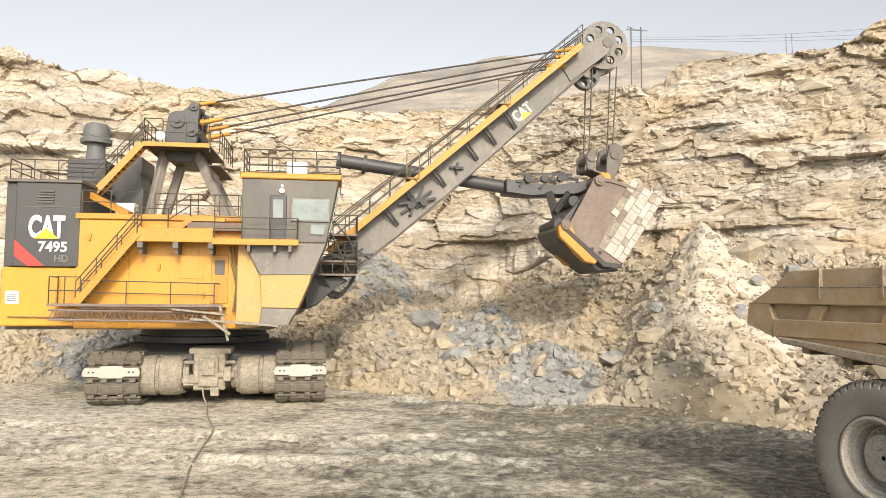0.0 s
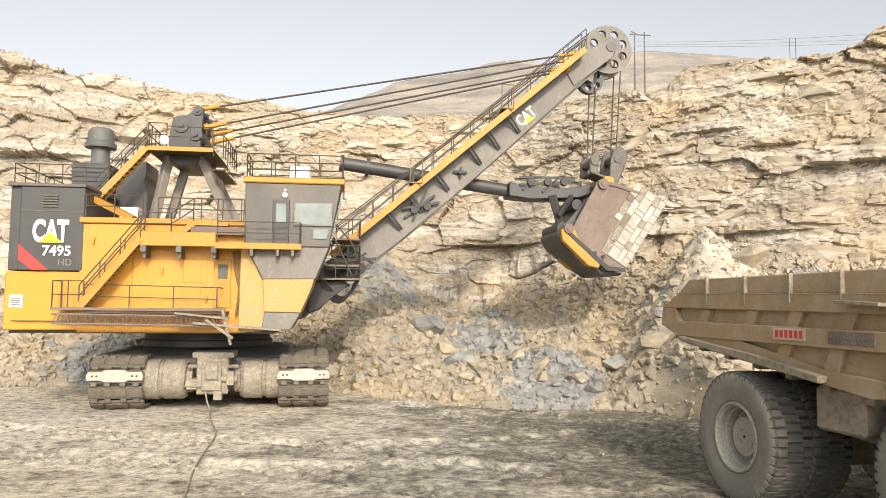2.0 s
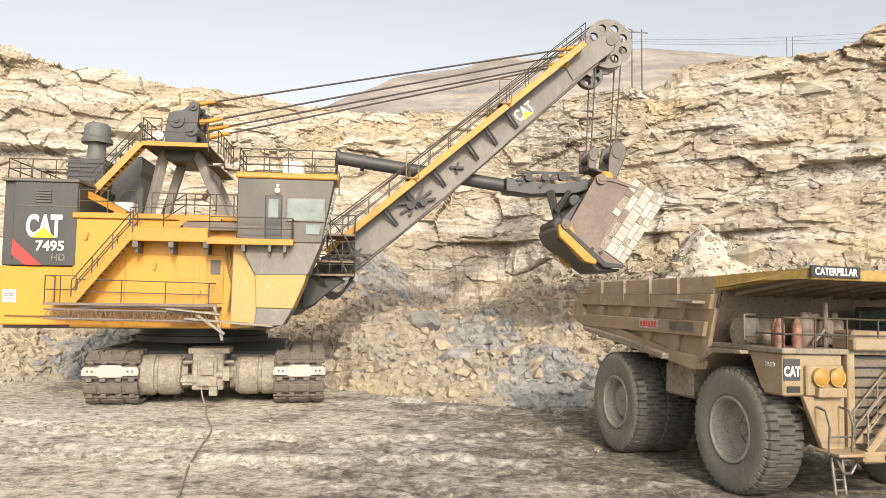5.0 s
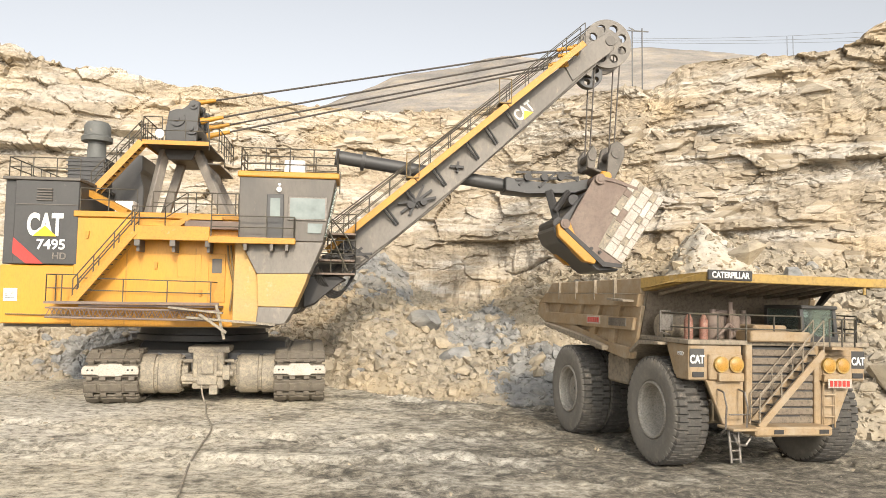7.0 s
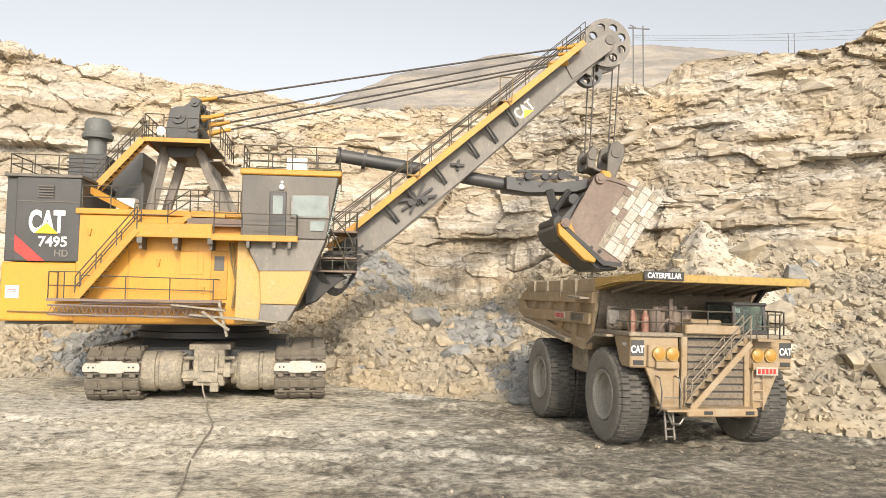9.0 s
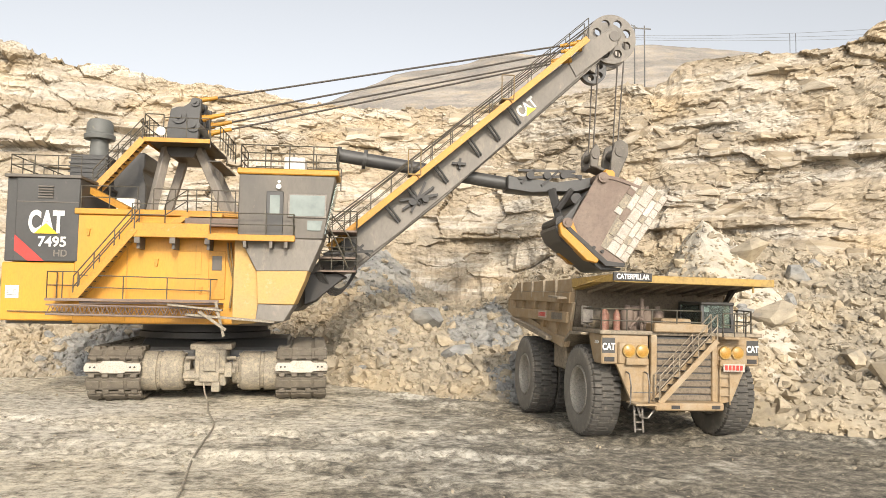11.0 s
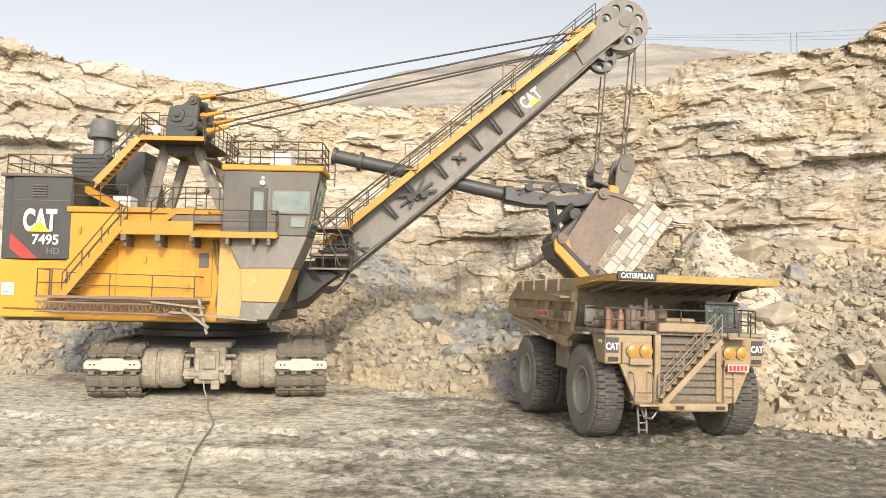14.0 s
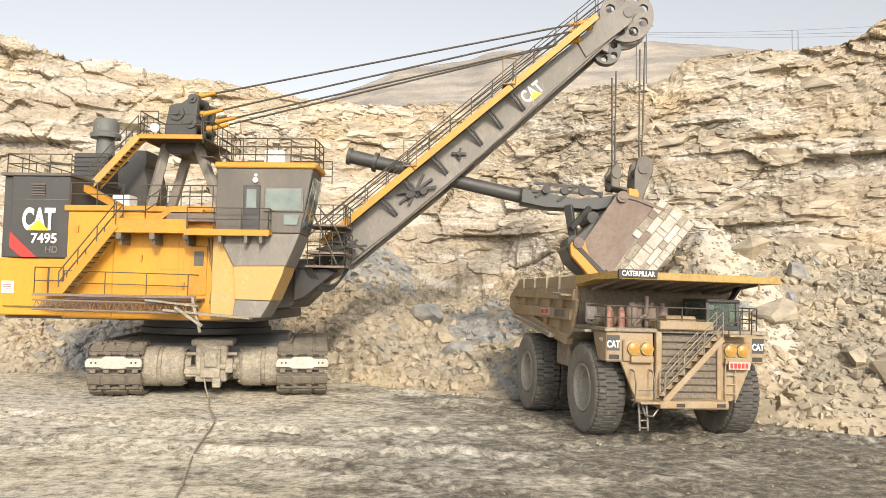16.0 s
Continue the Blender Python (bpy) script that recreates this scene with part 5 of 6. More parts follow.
def build_dipper():
    """Handle and dipper share one space: origin at the bail pin, as they hang at the start."""
    bm = bmesh.new()
    rod(bm, (-16.0, 0, 0.75), (-5.6, 0, -0.62), 0.39, seg=24)
    rod(bm, (-14.6, 0, 0.57), (-14.4, 0, 0.54), 0.56, seg=24)
    rod(bm, (-16.1, 0, 0.765), (-15.9, 0, 0.74), 0.5, seg=24)
    prism(bm, [(-6.2, -0.15), (-5.4, -0.3), (-3.2, -0.55), (-1.6, -0.2), (-0.6, 0.0), (-0.6, -0.5), (-2.0, -1.0), (-4.8, -1.1), (-6.2, -1.0)], -0.85, 0.85, 0.06)
    handle = part("dipper_handle", bm, DARK, shovel, "dark tubular crowd handle", True)
    bm = bmesh.new()
    for p0, p1 in (((-5.6, -0.9, 0.1), (-1.8, -0.9, 0.35)), ((-5.6, -0.9, 0.55), (-2.2, -0.9, 0.6)), ((-5.4, -0.9, -0.2), (-4.6, -0.9, 0.6)), ((-4.2, -0.9, -0.3), (-3.2, -0.9, 0.6)), ((-3.0, -0.9, 0.6), (-1.8, -0.9, 0.2))):
        beam(bm, Vector(p0) - Vector((0, 0, 0.42)), Vector(p1) - Vector((0, 0, 0.42)), 0.1, 0.14)
    for x, z in ((-4.9, 0.25), (-3.9, 0.3), (-2.9, 0.35)):
        rod(bm, (x, -1.1, z - 0.42), (x, -0.7, z - 0.42), 0.22, seg=12)
    part("pitch_brace", bm, BLACK, handle, "dark pitch brace linkage")
    bm = bmesh.new()
    beam(bm, (-3.6, -0.9, -0.9), (-3.1, -1.2, -3.0), 0.3, 0.45, 0.04)
    beam(bm, (-2.4, -0.9, -0.9), (-3.4, -1.4, -2.2), 0.25, 0.3, 0.04)
    rod(bm, (-2.3, -1.6, -1.5), (-2.3, 1.6, -1.5), 0.32, seg=14)
    rod(bm, (-3.2, -1.7, -2.9), (-3.2, 1.7, -2.9), 0.35, seg=14)
    part("trip_arm", bm, BLACK, handle)

    bm = bmesh.new()
    outline = [(-0.95, -0.15), (0.2, -0.35), (3.25, -1.35), (0.55, -5.35), (-0.5, -5.35), (-2.75, -3.35)]
    for y0, y1 in ((-2.25, -2.1), (2.1, 2.25)):
        prism(bm, outline, y0, y1, 0.04)
    prism(bm, [(-0.95, -0.15), (0.2, -0.35), (3.25, -1.35), (3.2, -1.5), (0.18, -0.5), (-0.9, -0.3)], -2.1, 2.1)
    prism(bm, [(-2.75, -3.35), (-0.5, -5.35), (0.55, -5.35), (0.5, -5.2), (-0.45, -5.2), (-2.62, -3.3)], -2.1, 2.1)
    dipper = part("dipper", bm, RUST, shovel, "worn rusty steel dipper")
    bm = bmesh.new()
    # wear plates on the flank, nearest the mouth
    e0, e1 = Vector((3.15, -1.42)), Vector((0.65, -5.2))
    inward = Vector((-(e1 - e0).y, (e1 - e0).x)).normalized()
    if inward.x > 0:
        inward = -inward
    q = [e0, e1, e1 + inward * 1.72, e0 + inward * 2.15]
    bm2 = bmesh.new()
    prism(bm2, [(p.x, p.y) for p in q], -2.285, -2.24)
    part("backing_plate", bm2, DUSTY, dipper, "dull grey backing plate")
    for y0, y1 in ((-2.33, -2.24), (2.24, 2.33)):
        bm2 = bmesh.new()
        prism(bm2, [(-2.85, -3.3), (-2.6, -3.2), (-0.42, -5.12), (0.62, -5.2), (0.6, -5.42), (-0.5, -5.4)], y0, y1, 0.02)
        part("rim_band", bm2, BLACK, dipper, "dark rounded rim band")
        bm2 = bmesh.new()
        prism(bm2, [(-0.95, -0.12), (0.2, -0.3), (1.6, -0.78), (1.55, -0.95), (0.15, -0.5), (-0.85, -0.35)], y0, y1, 0.02)
        part("rim_band", bm2, RUST, dipper)
    for row, (d0, d1) in enumerate(((0.02, 0.4), (0.43, 0.75), (0.78, 1.35), (1.38, 1.75), (1.78, 2.2))):
        k = (9, 6, 8, 5, 7)[row]
        for j in range(k):
            skew = 0.25 * math.sin(7.3 * row + 3.1 * j) if 0 < j else 0
            skew2 = 0.25 * math.sin(7.3 * row + 3.1 * (j + 1)) if j + 1 < k else 0
            a = e0.lerp(e1, (j + 0.015 + skew) / k)
            b = e0.lerp(e1, (j + 0.985 + skew2) / k)
            if (row == 3 and j > 3) or (row == 4 and j > 3):
                continue
            q = [a + inward * d0, b + inward * d0, b + inward * d1, a + inward * d1]
            bm2 = bmesh.new()
            prism(bm2, [(p.x, p.y) for p in q], -2.32 - 0.01 * (j % 2), -2.24, 0.02)
            part("wear_plate", bm2, (WORN, PAD, WORN, DUSTY)[(3 * row + 2 * j) % 4] if row < 3 else (DUSTY, WORN, RUST)[(row + j) % 3], dipper, "bright worn wear plate")
    bm.free()
    for k in range(5):
        y = -1.95 + 0.975 * k
        bm = bmesh.new()
        box(bm, -0.1, 0.55, y - 0.22, y + 0.22, -0.18, 0.14, 0.03, Matrix.Translation((3.1, 0, -1.3)) @ Matrix.Rotation(radians(12), 4, "Y"))
        prism(bm, [(0.5, -0.16), (1.05, -0.02), (1.05, 0.04), (0.5, 0.14)], y - 0.16, y + 0.16, 0.02, Matrix.Translation((3.1, 0, -1.3)) @ Matrix.Rotation(radians(12), 4, "Y"))
        part("tooth", bm, WORN, dipper, "worn pale digging tooth")
    bm = bmesh.new()
    prism(bm, [(-1.35, -1.0), (-2.75, -3.3), (-0.5, -5.4), (0.6, -5.45), (0.5, -5.62), (-0.65, -5.65), (-3.0, -3.95), (-3.35, -3.25), (-3.05, -2.9)], -1.9, 1.9, 0.08)
    door = part("dipper_door", bm, DARK, dipper, "dark latched dipper door")
    for y0, y1 in ((-2.05, -1.55), (1.55, 2.05)):
        bm = bmesh.new()
        prism(bm, [(-2.75, -2.75), (-2.4, -2.9), (-2.2, -3.6), (-0.75, -4.85), (-1.0, -5.25), (-1.6, -5.1), (-3.1, -3.7), (-3.2, -3.1)], y0 - 0.25, y1 - 0.1, 0.05)
        part("door_arm", bm, TRIM_YELLOW, dipper, "yellow door hinge arm")
    for x, z, r in ((-0.7, -0.35, 0.3), (-2.75, -3.0, 0.28)):
        bm = bmesh.new()
        rod(bm, (x, -2.45, z), (x, 2.45, z), r, seg=16)
        rod(bm, (x, -2.5, z), (x, 2.5, z), r * 0.55, seg=12)
        part("hinge_pin", bm, RUST, dipper, "", True)
    for x in (-1.6, -1.2, -0.7):
        bm = bmesh.new()
        rod(bm, (x, -2.36, -4.2 - 0.4 * (x + 1.6)), (x, -2.24, -4.2 - 0.4 * (x + 1.6)), 0.1, seg=10)
        part("latch_bolt", bm, BLACK, dipper)
    bm = bmesh.new()
    for y in (-1.0, 1.0):
        prism(bm, [(-0.35, -0.55), (0.55, -0.65), (0.3, 0.3), (-0.2, 0.35)], y - 0.18, y + 0.18, 0.05)
    rod(bm, (0.05, -1.4, 0.0), (0.05, 1.4, 0.0), 0.27, seg=16)
    part("bail_lug", bm, TRIM_YELLOW, dipper)
    for ob in (dipper, *dipper.children):
        ob.data.transform(Matrix.Translation((-0.28, 0, 0)))
    # bail with its equaliser sheave
    bm = bmesh.new()
    for y in (-1.0, 0.75):
        prism(bm, [(-0.2, -0.25), (0.3, -0.25), (0.95, 1.3), (0.95, 1.9), (0.5, 2.2), (0.1, 2.0), (-0.05, 1.3)], y - 0.12, y + 0.12, 0.05)
        prism(bm, [(-1.35, 0.5), (-0.9, 0.4), (-0.75, 1.5), (-1.0, 1.9), (-1.35, 1.4)], y - 0.12, y + 0.12, 0.05)
    rod(bm, (0.42, -1.2, 1.45), (0.42, 1.0, 1.45), 0.3, seg=20)
    rod(bm, (-1.05, -1.2, 1.2), (-1.05, 1.0, 1.2), 0.24, seg=18)
    beam(bm, (-1.1, -0.1, 0.6), (0.2, -0.1, 0.1), 1.6, 0.16, 0.04)
    bail = part("bail", bm, STEELDARK, shovel, "dark worn bail with equaliser sheaves")
    # hanging hoist ropes, hung from the bail; their upper ends pass beside the sheaves
    for x, y in ((0.42, -0.62), (0.55, 0.62), (-1.05, -0.62), (-0.95, 0.62)):
        bm = bmesh.new()
        top = 8.6
        rod(bm, (x, y, 1.4), (0.9 if x > 0 else -0.75, y, top - (0.0 if x > 0 else 1.6)), 0.045, seg=6)
        part("hoist_rope", bm, ROPE, bail)
    return handle, dipper, bail


build_tracks()
build_house()
build_boom()
HANDLE, DIPPER, BAIL = build_dipper()


# ---- the haul truck ----
truck = tagged(new("haul_truck"), "dusty ochre rigid haul truck with canopied dump body", "truck")
TYRE = 1.74
WHEELS = []


def tyre_mesh():
    """A tyre whose tread is cut into shoulder lugs and staggered middle blocks; axle along y."""
    bm = bmesh.new()
    lugs, per = 44, 6
    seg = lugs * per
    profile = ((0.91, -0.44, 0), (0.97, -0.52, 0), (1.2, -0.565, 0), (1.45, -0.575, 0), (1.56, -0.56, 0.02), (1.66, -0.53, 0.09), (1.735, -0.49, 0.1), (1.74, -0.27, 0.1), (1.74, -0.24, 0.05),
               (1.74, -0.2, 0.07), (1.745, 0.0, 0.07), (1.74, 0.2, 0.07), (1.74, 0.24, 0.05), (1.74, 0.27, 0.1), (1.735, 0.49, 0.1), (1.66, 0.53, 0.09), (1.56, 0.56, 0.02), (1.45, 0.575, 0), (1.2, 0.565, 0), (0.97, 0.52, 0), (0.91, 0.44, 0))
    rings = []
    for r, y, cut in profile:
        ring = []
        for k in range(seg):
            gap = k % per == (0 if abs(y) > 0.22 else 3)
            a = 2 * math.pi * k / seg
            rr = r - (cut if gap else 0)
            ring.append(bm.verts.new((rr * math.cos(a), y, rr * math.sin(a))))
        rings.append(ring)
    for a, b in zip(rings, rings[1:]):
        for k in range(seg):
            bm.faces.new((a[k], a[(k + 1) % seg], b[(k + 1) % seg], b[k]))
    tyre = bpy.data.meshes.new("tyre")
    bmesh.ops.recalc_face_normals(bm, faces=bm.faces)
    bm.to_mesh(tyre)
    bm.free()
    tyre.materials.append(RUBBER)
    tyre.materials.append(TREAD)
    for f in tyre.polygons:
        if (f.center.x ** 2 + f.center.z ** 2) ** 0.5 > 1.5 and abs(f.center.y) < 0.52:
            f.material_index = 1
    tyre.shade_smooth()
    tyre.set_sharp_from_angle(angle=radians(28))
    return tyre


def rim_mesh(profile, bolts_at, deep):
    """A wheel rim turned from its profile, outer side towards -y."""
    bm = bmesh.new()
    m = Matrix.Rotation(radians(90), 4, "X")
    lathe(bm, profile, m, 48, False)
    for k in range(28):
        a = 2 * math.pi * k / 28
        x, z = bolts_at * math.cos(a), bolts_at * math.sin(a)
        rod(bm, (x, -deep + 0.02, z), (x, -deep - 0.05, z), 0.026, seg=6)
    lathe(bm, [(0.3, -0.45), (0.92, -0.45), (0.92, -0.25), (0.3, -0.25)], m, 32)
    rim = bpy.data.meshes.new("wheel")
    bmesh.ops.recalc_face_normals(bm, faces=bm.faces)
    bm.to_mesh(rim)
    bm.free()
    rim.materials.append(RIM)
    rim.shade_smooth()
    rim.set_sharp_from_angle(angle=radians(30))
    return rim


LIP = [(0.93, 0.44), (0.93, 0.5), (0.91, 0.54), (0.86, 0.54), (0.845, 0.48), (0.80, 0.44), (0.775, 0.3), (0.745, 0.27)]


def build_wheels():
    tyre = tyre_mesh()
    capped = rim_mesh(LIP + [(0.71, 0.02), (0.57, 0.0), (0.545, 0.03), (0.535, 0.2), (0.51, 0.235), (0.4, 0.24), (0.385, 0.255), (0.2, 0.26), (0.19, 0.235), (0.05, 0.235)], 0.63, 0.01)
    dished = rim_mesh(LIP + [(0.69, 0.06), (0.5, -0.12), (0.36, -0.2), (0.2, -0.2), (0.185, 0.02), (0.16, 0.06), (0.08, 0.065), (0.07, 0.1), (0.02, 0.1)], 0.43, -0.17)
    for x, y in ((0, -3.15), (0, -1.98), (0, 1.98), (0, 3.15), (5.9, -2.68), (5.9, 2.68)):
        hub = new("wheel", capped if x == 0 else dished)
        hub.parent = truck
        hub.location = (x, y, TYRE)
        skin = new("tyre", tyre)
        skin.parent = hub
        WHEELS.append((hub, x, y))


def build_body():
    def add(name, bm, mat, label="", smooth=False, under=truck):
        return part(name, bm, mat, under, label, smooth)

    # chassis
    bm = bmesh.new()
    for y in (-0.95, 0.95):
        prism(bm, [(-2.0, 2.0), (2.0, 1.9), (8.0, 1.3), (8.0, 2.0), (4.0, 3.0), (-2.2, 2.9)], y - 0.28, y + 0.28, 0.04)
    box(bm, -0.5, 0.5, -3.0, 3.0, 1.2, 2.2, 0.1)
    box(bm, 5.4, 6.4, -2.2, 2.2, 1.35, 2.1, 0.1)
    add("chassis", bm, TRUCK_DUST, "dusty chassis frame")
    bm = bmesh.new()
    rod(bm, (0, -1.3, TYRE), (0, 1.3, TYRE), 0.8, seg=24)
    add("rear_axle", bm, TRUCK_DUST, "", True)
    bm = bmesh.new()
    box(bm, 2.2, 3.75, -3.0, -1.3, 2.3, 3.35, 0.08)
    add("fuel_tank", bm, TRUCK_DUST, "dust-caked fuel tank")
    bm = bmesh.new()
    box(bm, 1.8, 3.9, 1.3, 2.7, 1.75, 3.0, 0.12)
    add("hydraulic_tank", bm, TRUCK_DUST)
    for y in (-1.6, 1.6):
        bm = bmesh.new()
        rod(bm, (1.2, y, 1.9), (2.4, y, 3.7), 0.24, seg=14)
        add("hoist_cylinder", bm, STEEL, "", True)

    # dump body: side walls, floor, front wall, canopy
    wall = [(-2.75, 6.0), (-4.15, 5.18), (-4.27, 4.63), (-3.0, 4.2), (4.45, 3.28), (4.75, 3.7), (5.42, 5.7), (5.42, 6.0)]
    for sgn in (-1, 1):
        def strip(name, pts, y0, y1, mat, label="", bevel=0.02, under=None):
            b2 = bmesh.new()
            lo, hi = sorted((sgn * y0, sgn * y1))
            prism(b2, pts, lo, hi, bevel)
            return add(name, b2, mat, label, under=under or truck)
        body = strip("side_wall", wall, 3.14, 3.24, TRUCK, "dusty ochre dump body side")
        strip("top_rail", [(-3.3, 5.6), (-4.13, 5.17), (5.3, 5.06), (5.42, 5.5)], 3.2, 3.44, TRUCK, "thick top rail of the body", under=body)
        strip("upper_panel", [(-2.75, 6.03), (-3.35, 5.61), (5.42, 5.5), (5.42, 6.03)], 3.2, 3.36, TRUCK, under=body)
        strip("weld_seam", [(-3.35, 5.62), (-3.3, 5.58), (5.42, 5.47), (5.42, 5.51)], 3.42, 3.455, TRUCK_DUST, under=body)
        for x in (-1.7, 0.1, 1.9, 3.6):
            strip("tie_strap", [(x, 6.05), (x + 0.05, 6.05), (x + 0.05, 5.3), (x, 5.3)], 3.35, 3.47, TRUCK_DUST, bevel=0.0, under=body)
        strip("tail_post", [(-4.2, 5.2), (-4.29, 4.62), (-3.3, 4.28), (-3.25, 4.75), (-3.45, 5.2)], 3.2, 3.42, TRUCK, under=body)
        strip("side_rail", [(-3.25, 4.76), (-3.25, 4.3), (-0.2, 4.3), (5.0, 4.26), (5.13, 4.7)], 3.2, 3.46, TRUCK, under=body)
        strip("bottom_rail", [(-3.3, 4.32), (-3.0, 4.14), (4.42, 3.25), (4.7, 3.3), (4.78, 3.66), (3.0, 3.78), (-0.2, 4.3)], 3.2, 3.4, TRUCK, under=body)
        strip("spill_ledge", [(-2.9, 4.3), (-2.75, 4.14), (3.1, 3.46), (3.15, 3.64), (0.5, 3.98)], 3.38, 3.66, TRUCK_DUST, "dust-covered spill ledge", 0.03, body)
        for x in (-1.75, 0.42, 2.12, 3.86):
            strip("side_rib", [(x - 0.22, 5.12), (x + 0.22, 5.12), (x - 0.02, 4.7), (x - 0.46, 4.7)], 3.2, 3.4, TRUCK, under=body)
        for x in (1.72, 3.42):
            low = 4.0 - 0.12 * (x + 0.2)
            strip("side_rib", [(x - 0.22, 4.32), (x + 0.22, 4.32), (x - 0.08, low), (x - 0.55, low)], 3.2, 3.38, TRUCK, under=body)
        strip("corner_post", [(5.0, 5.1), (5.44, 5.1), (5.44, 5.0), (4.85, 3.3), (4.45, 3.26), (4.75, 3.75)], 3.2, 3.34, TRUCK, under=body)
        strip("foot_ledge", [(3.85, 5.36), (5.1, 5.3), (5.1, 5.22), (3.85, 5.28)], 3.4, 3.85, TRUCK_DUST, "dusty ledge on the body side", 0.01, body)
        if sgn < 0:
            # fleet number on the body side: plain bars for its characters
            bm = bmesh.new()
            box(bm, 1.35, 2.5, -3.49, -3.45, 4.4, 4.69)
            plate = add("number_plate", bm, PAD, "small pale number plate with red bars", under=body)
            for k in range(6):
                bm = bmesh.new()
                box(bm, 1.44 + 0.175 * k, 1.55 + 0.175 * k, -3.5, -3.485, 4.45, 4.64)
                add("number_bar", bm, RED, under=body)
            bm = bmesh.new()
            box(bm, 3.25, 4.6, -3.485, -3.45, 4.38, 4.66)
            add("name_plate", bm, STEEL, under=body)
    bm = bmesh.new()
    prism(bm, [(-4.2, 4.6), (-3.0, 4.22), (4.5, 3.3), (4.8, 3.7), (5.45, 5.7), (5.3, 5.75), (4.6, 3.7), (-4.1, 4.85)], -3.16, 3.16)
    add("body_floor", bm, TRUCK_DUST, "scuffed dump body floor")
    # sheet over the front wall, coloured dark for the canopy's shade
    bm = bmesh.new()
    prism(bm, [(4.86, 3.7), (5.51, 5.6), (5.47, 5.62), (4.82, 3.72)], -3.12, 3.12)
    add("front_wall", bm, GRILLE, "front wall of the body, darkened for the shade under the canopy")
    for k in range(6):
        x = -2.6 + 1.3 * k
        bm = bmesh.new()
        zb = 3.3 + (4.5 - x) * 0.123
        prism(bm, [(x, zb - 0.02), (x + 0.25, zb - 0.05), (x + 0.25, zb - 0.3), (x, zb - 0.27)], -3.1, 3.1)
        add("floor_beam", bm, TRUCK_DUST)
    for x in (-0.6, 4.0):
        for y in (-1.2, 1.2):
            bm = bmesh.new()
            box(bm, x - 0.09, x + 0.09, y - 0.12, y + 0.12, 2.8, 3.6 if x > 0 else 3.95, 0.02)
            add("body_pad", bm, BLACK)
    bm = bmesh.new()
    prism(bm, [(5.3, 5.72), (5.4, 5.98), (8.9, 6.1), (8.9, 5.98), (5.5, 5.6)], -3.3, 3.3, 0.0)
    for v in bm.verts:
        if v.co.x > 6:
            v.co.y *= 3.06 / 3.3
    canopy = add("canopy", bm, TRUCK_YELLOW, "canopy over the cab and deck")
    bm = bmesh.new()
    box(bm, 8.88, 8.99, -3.08, 3.1, 5.85, 6.12, 0.02)
    canopy_edge = add("canopy_edge", bm, TRUCK_YELLOW, "yellow canopy edge", under=canopy)
    for sgn in (-1, 1):
        bm = bmesh.new()
        lo, hi = sorted((sgn * 3.28, sgn * 3.36))
        prism(bm, [(5.42, 5.68), (7.4, 5.85), (8.9, 5.86), (8.9, 6.13), (5.42, 6.03)], lo, hi)
        for v in bm.verts:
            if v.co.x > 8:
                v.co.y *= 3.1 / 3.34
        add("canopy_side", bm, TRUCK_YELLOW, under=canopy)
    # thin dark sheet that paints the shade onto the canopy's underside
    bm = bmesh.new()
    prism(bm, [(5.52, 5.585), (8.86, 5.965), (8.86, 5.945), (5.52, 5.565)], -3.0, 3.0)
    add("canopy_lining", bm, GRILLE, under=canopy)
    for k in range(9):
        y = -2.7 + 0.675 * k
        bm = bmesh.new()
        prism(bm, [(5.5, 5.62), (5.5, 5.46), (8.6, 5.86), (8.85, 5.98)], y - 0.05, y + 0.05)
        add("canopy_rib", bm, TRUCK_DUST, under=canopy)
    bm = bmesh.new()
    prism(bm, [(7.1, 5.9), (7.5, 5.9), (6.6, 5.15), (6.45, 5.2)], 2.5, 2.62)
    add("canopy_prop", bm, BLACK, under=canopy)
    bm = bmesh.new()
    rod(bm, (8.9, 2.3, 5.86), (8.9, 2.3, 5.62), 0.04, seg=8)
    add("canopy_hook", bm, TRUCK_YELLOW, under=canopy)
    bm = bmesh.new()
    box(bm, 8.97, 9.04, -3.12, -1.68, 5.9, 6.19, 0.01)
    sign = add("name_board", bm, SIGNBLACK, "black board with white lettering on the canopy edge", under=canopy)
    text("board_letters", "CATERPILLAR", 0.25, WHITE, canopy, pose(9.045, -2.4, 5.965, 90, 0, 90), heavy=0.006, squeeze=0.8)

    # deck, front and fenders
    bm = bmesh.new()
    box(bm, 4.9, 8.1, -3.2, 3.2, 3.98, 4.12, 0.02)
    add("deck", bm, TRUCK_DUST, "dusty upper deck")
    bm = bmesh.new()
    prism(bm, [(4.85, 3.5), (5.5, 3.86), (6.75, 3.88), (6.75, 3.98), (5.45, 3.98), (4.75, 3.58)], -3.45, -2.1, 0.02)
    add("fender", bm, TRUCK_DUST, "bent dusty fender")
    for sgn in (-1, 1):
        lo, hi = sorted((sgn * 1.3, sgn * 3.1))
        bm = bmesh.new()
        box(bm, 7.2, 8.0, lo, hi, 2.9, 4.0, 0.05)
        add("front_wing", bm, TRUCK, "ochre front wing")
        bm = bmesh.new()
        box(bm, 7.95, 8.12, *sorted((sgn * 1.36, sgn * 2.5)), 2.92, 3.7, 0.04)
        lamp_box = add("lamp_box", bm, TRUCK, "lamp housing")
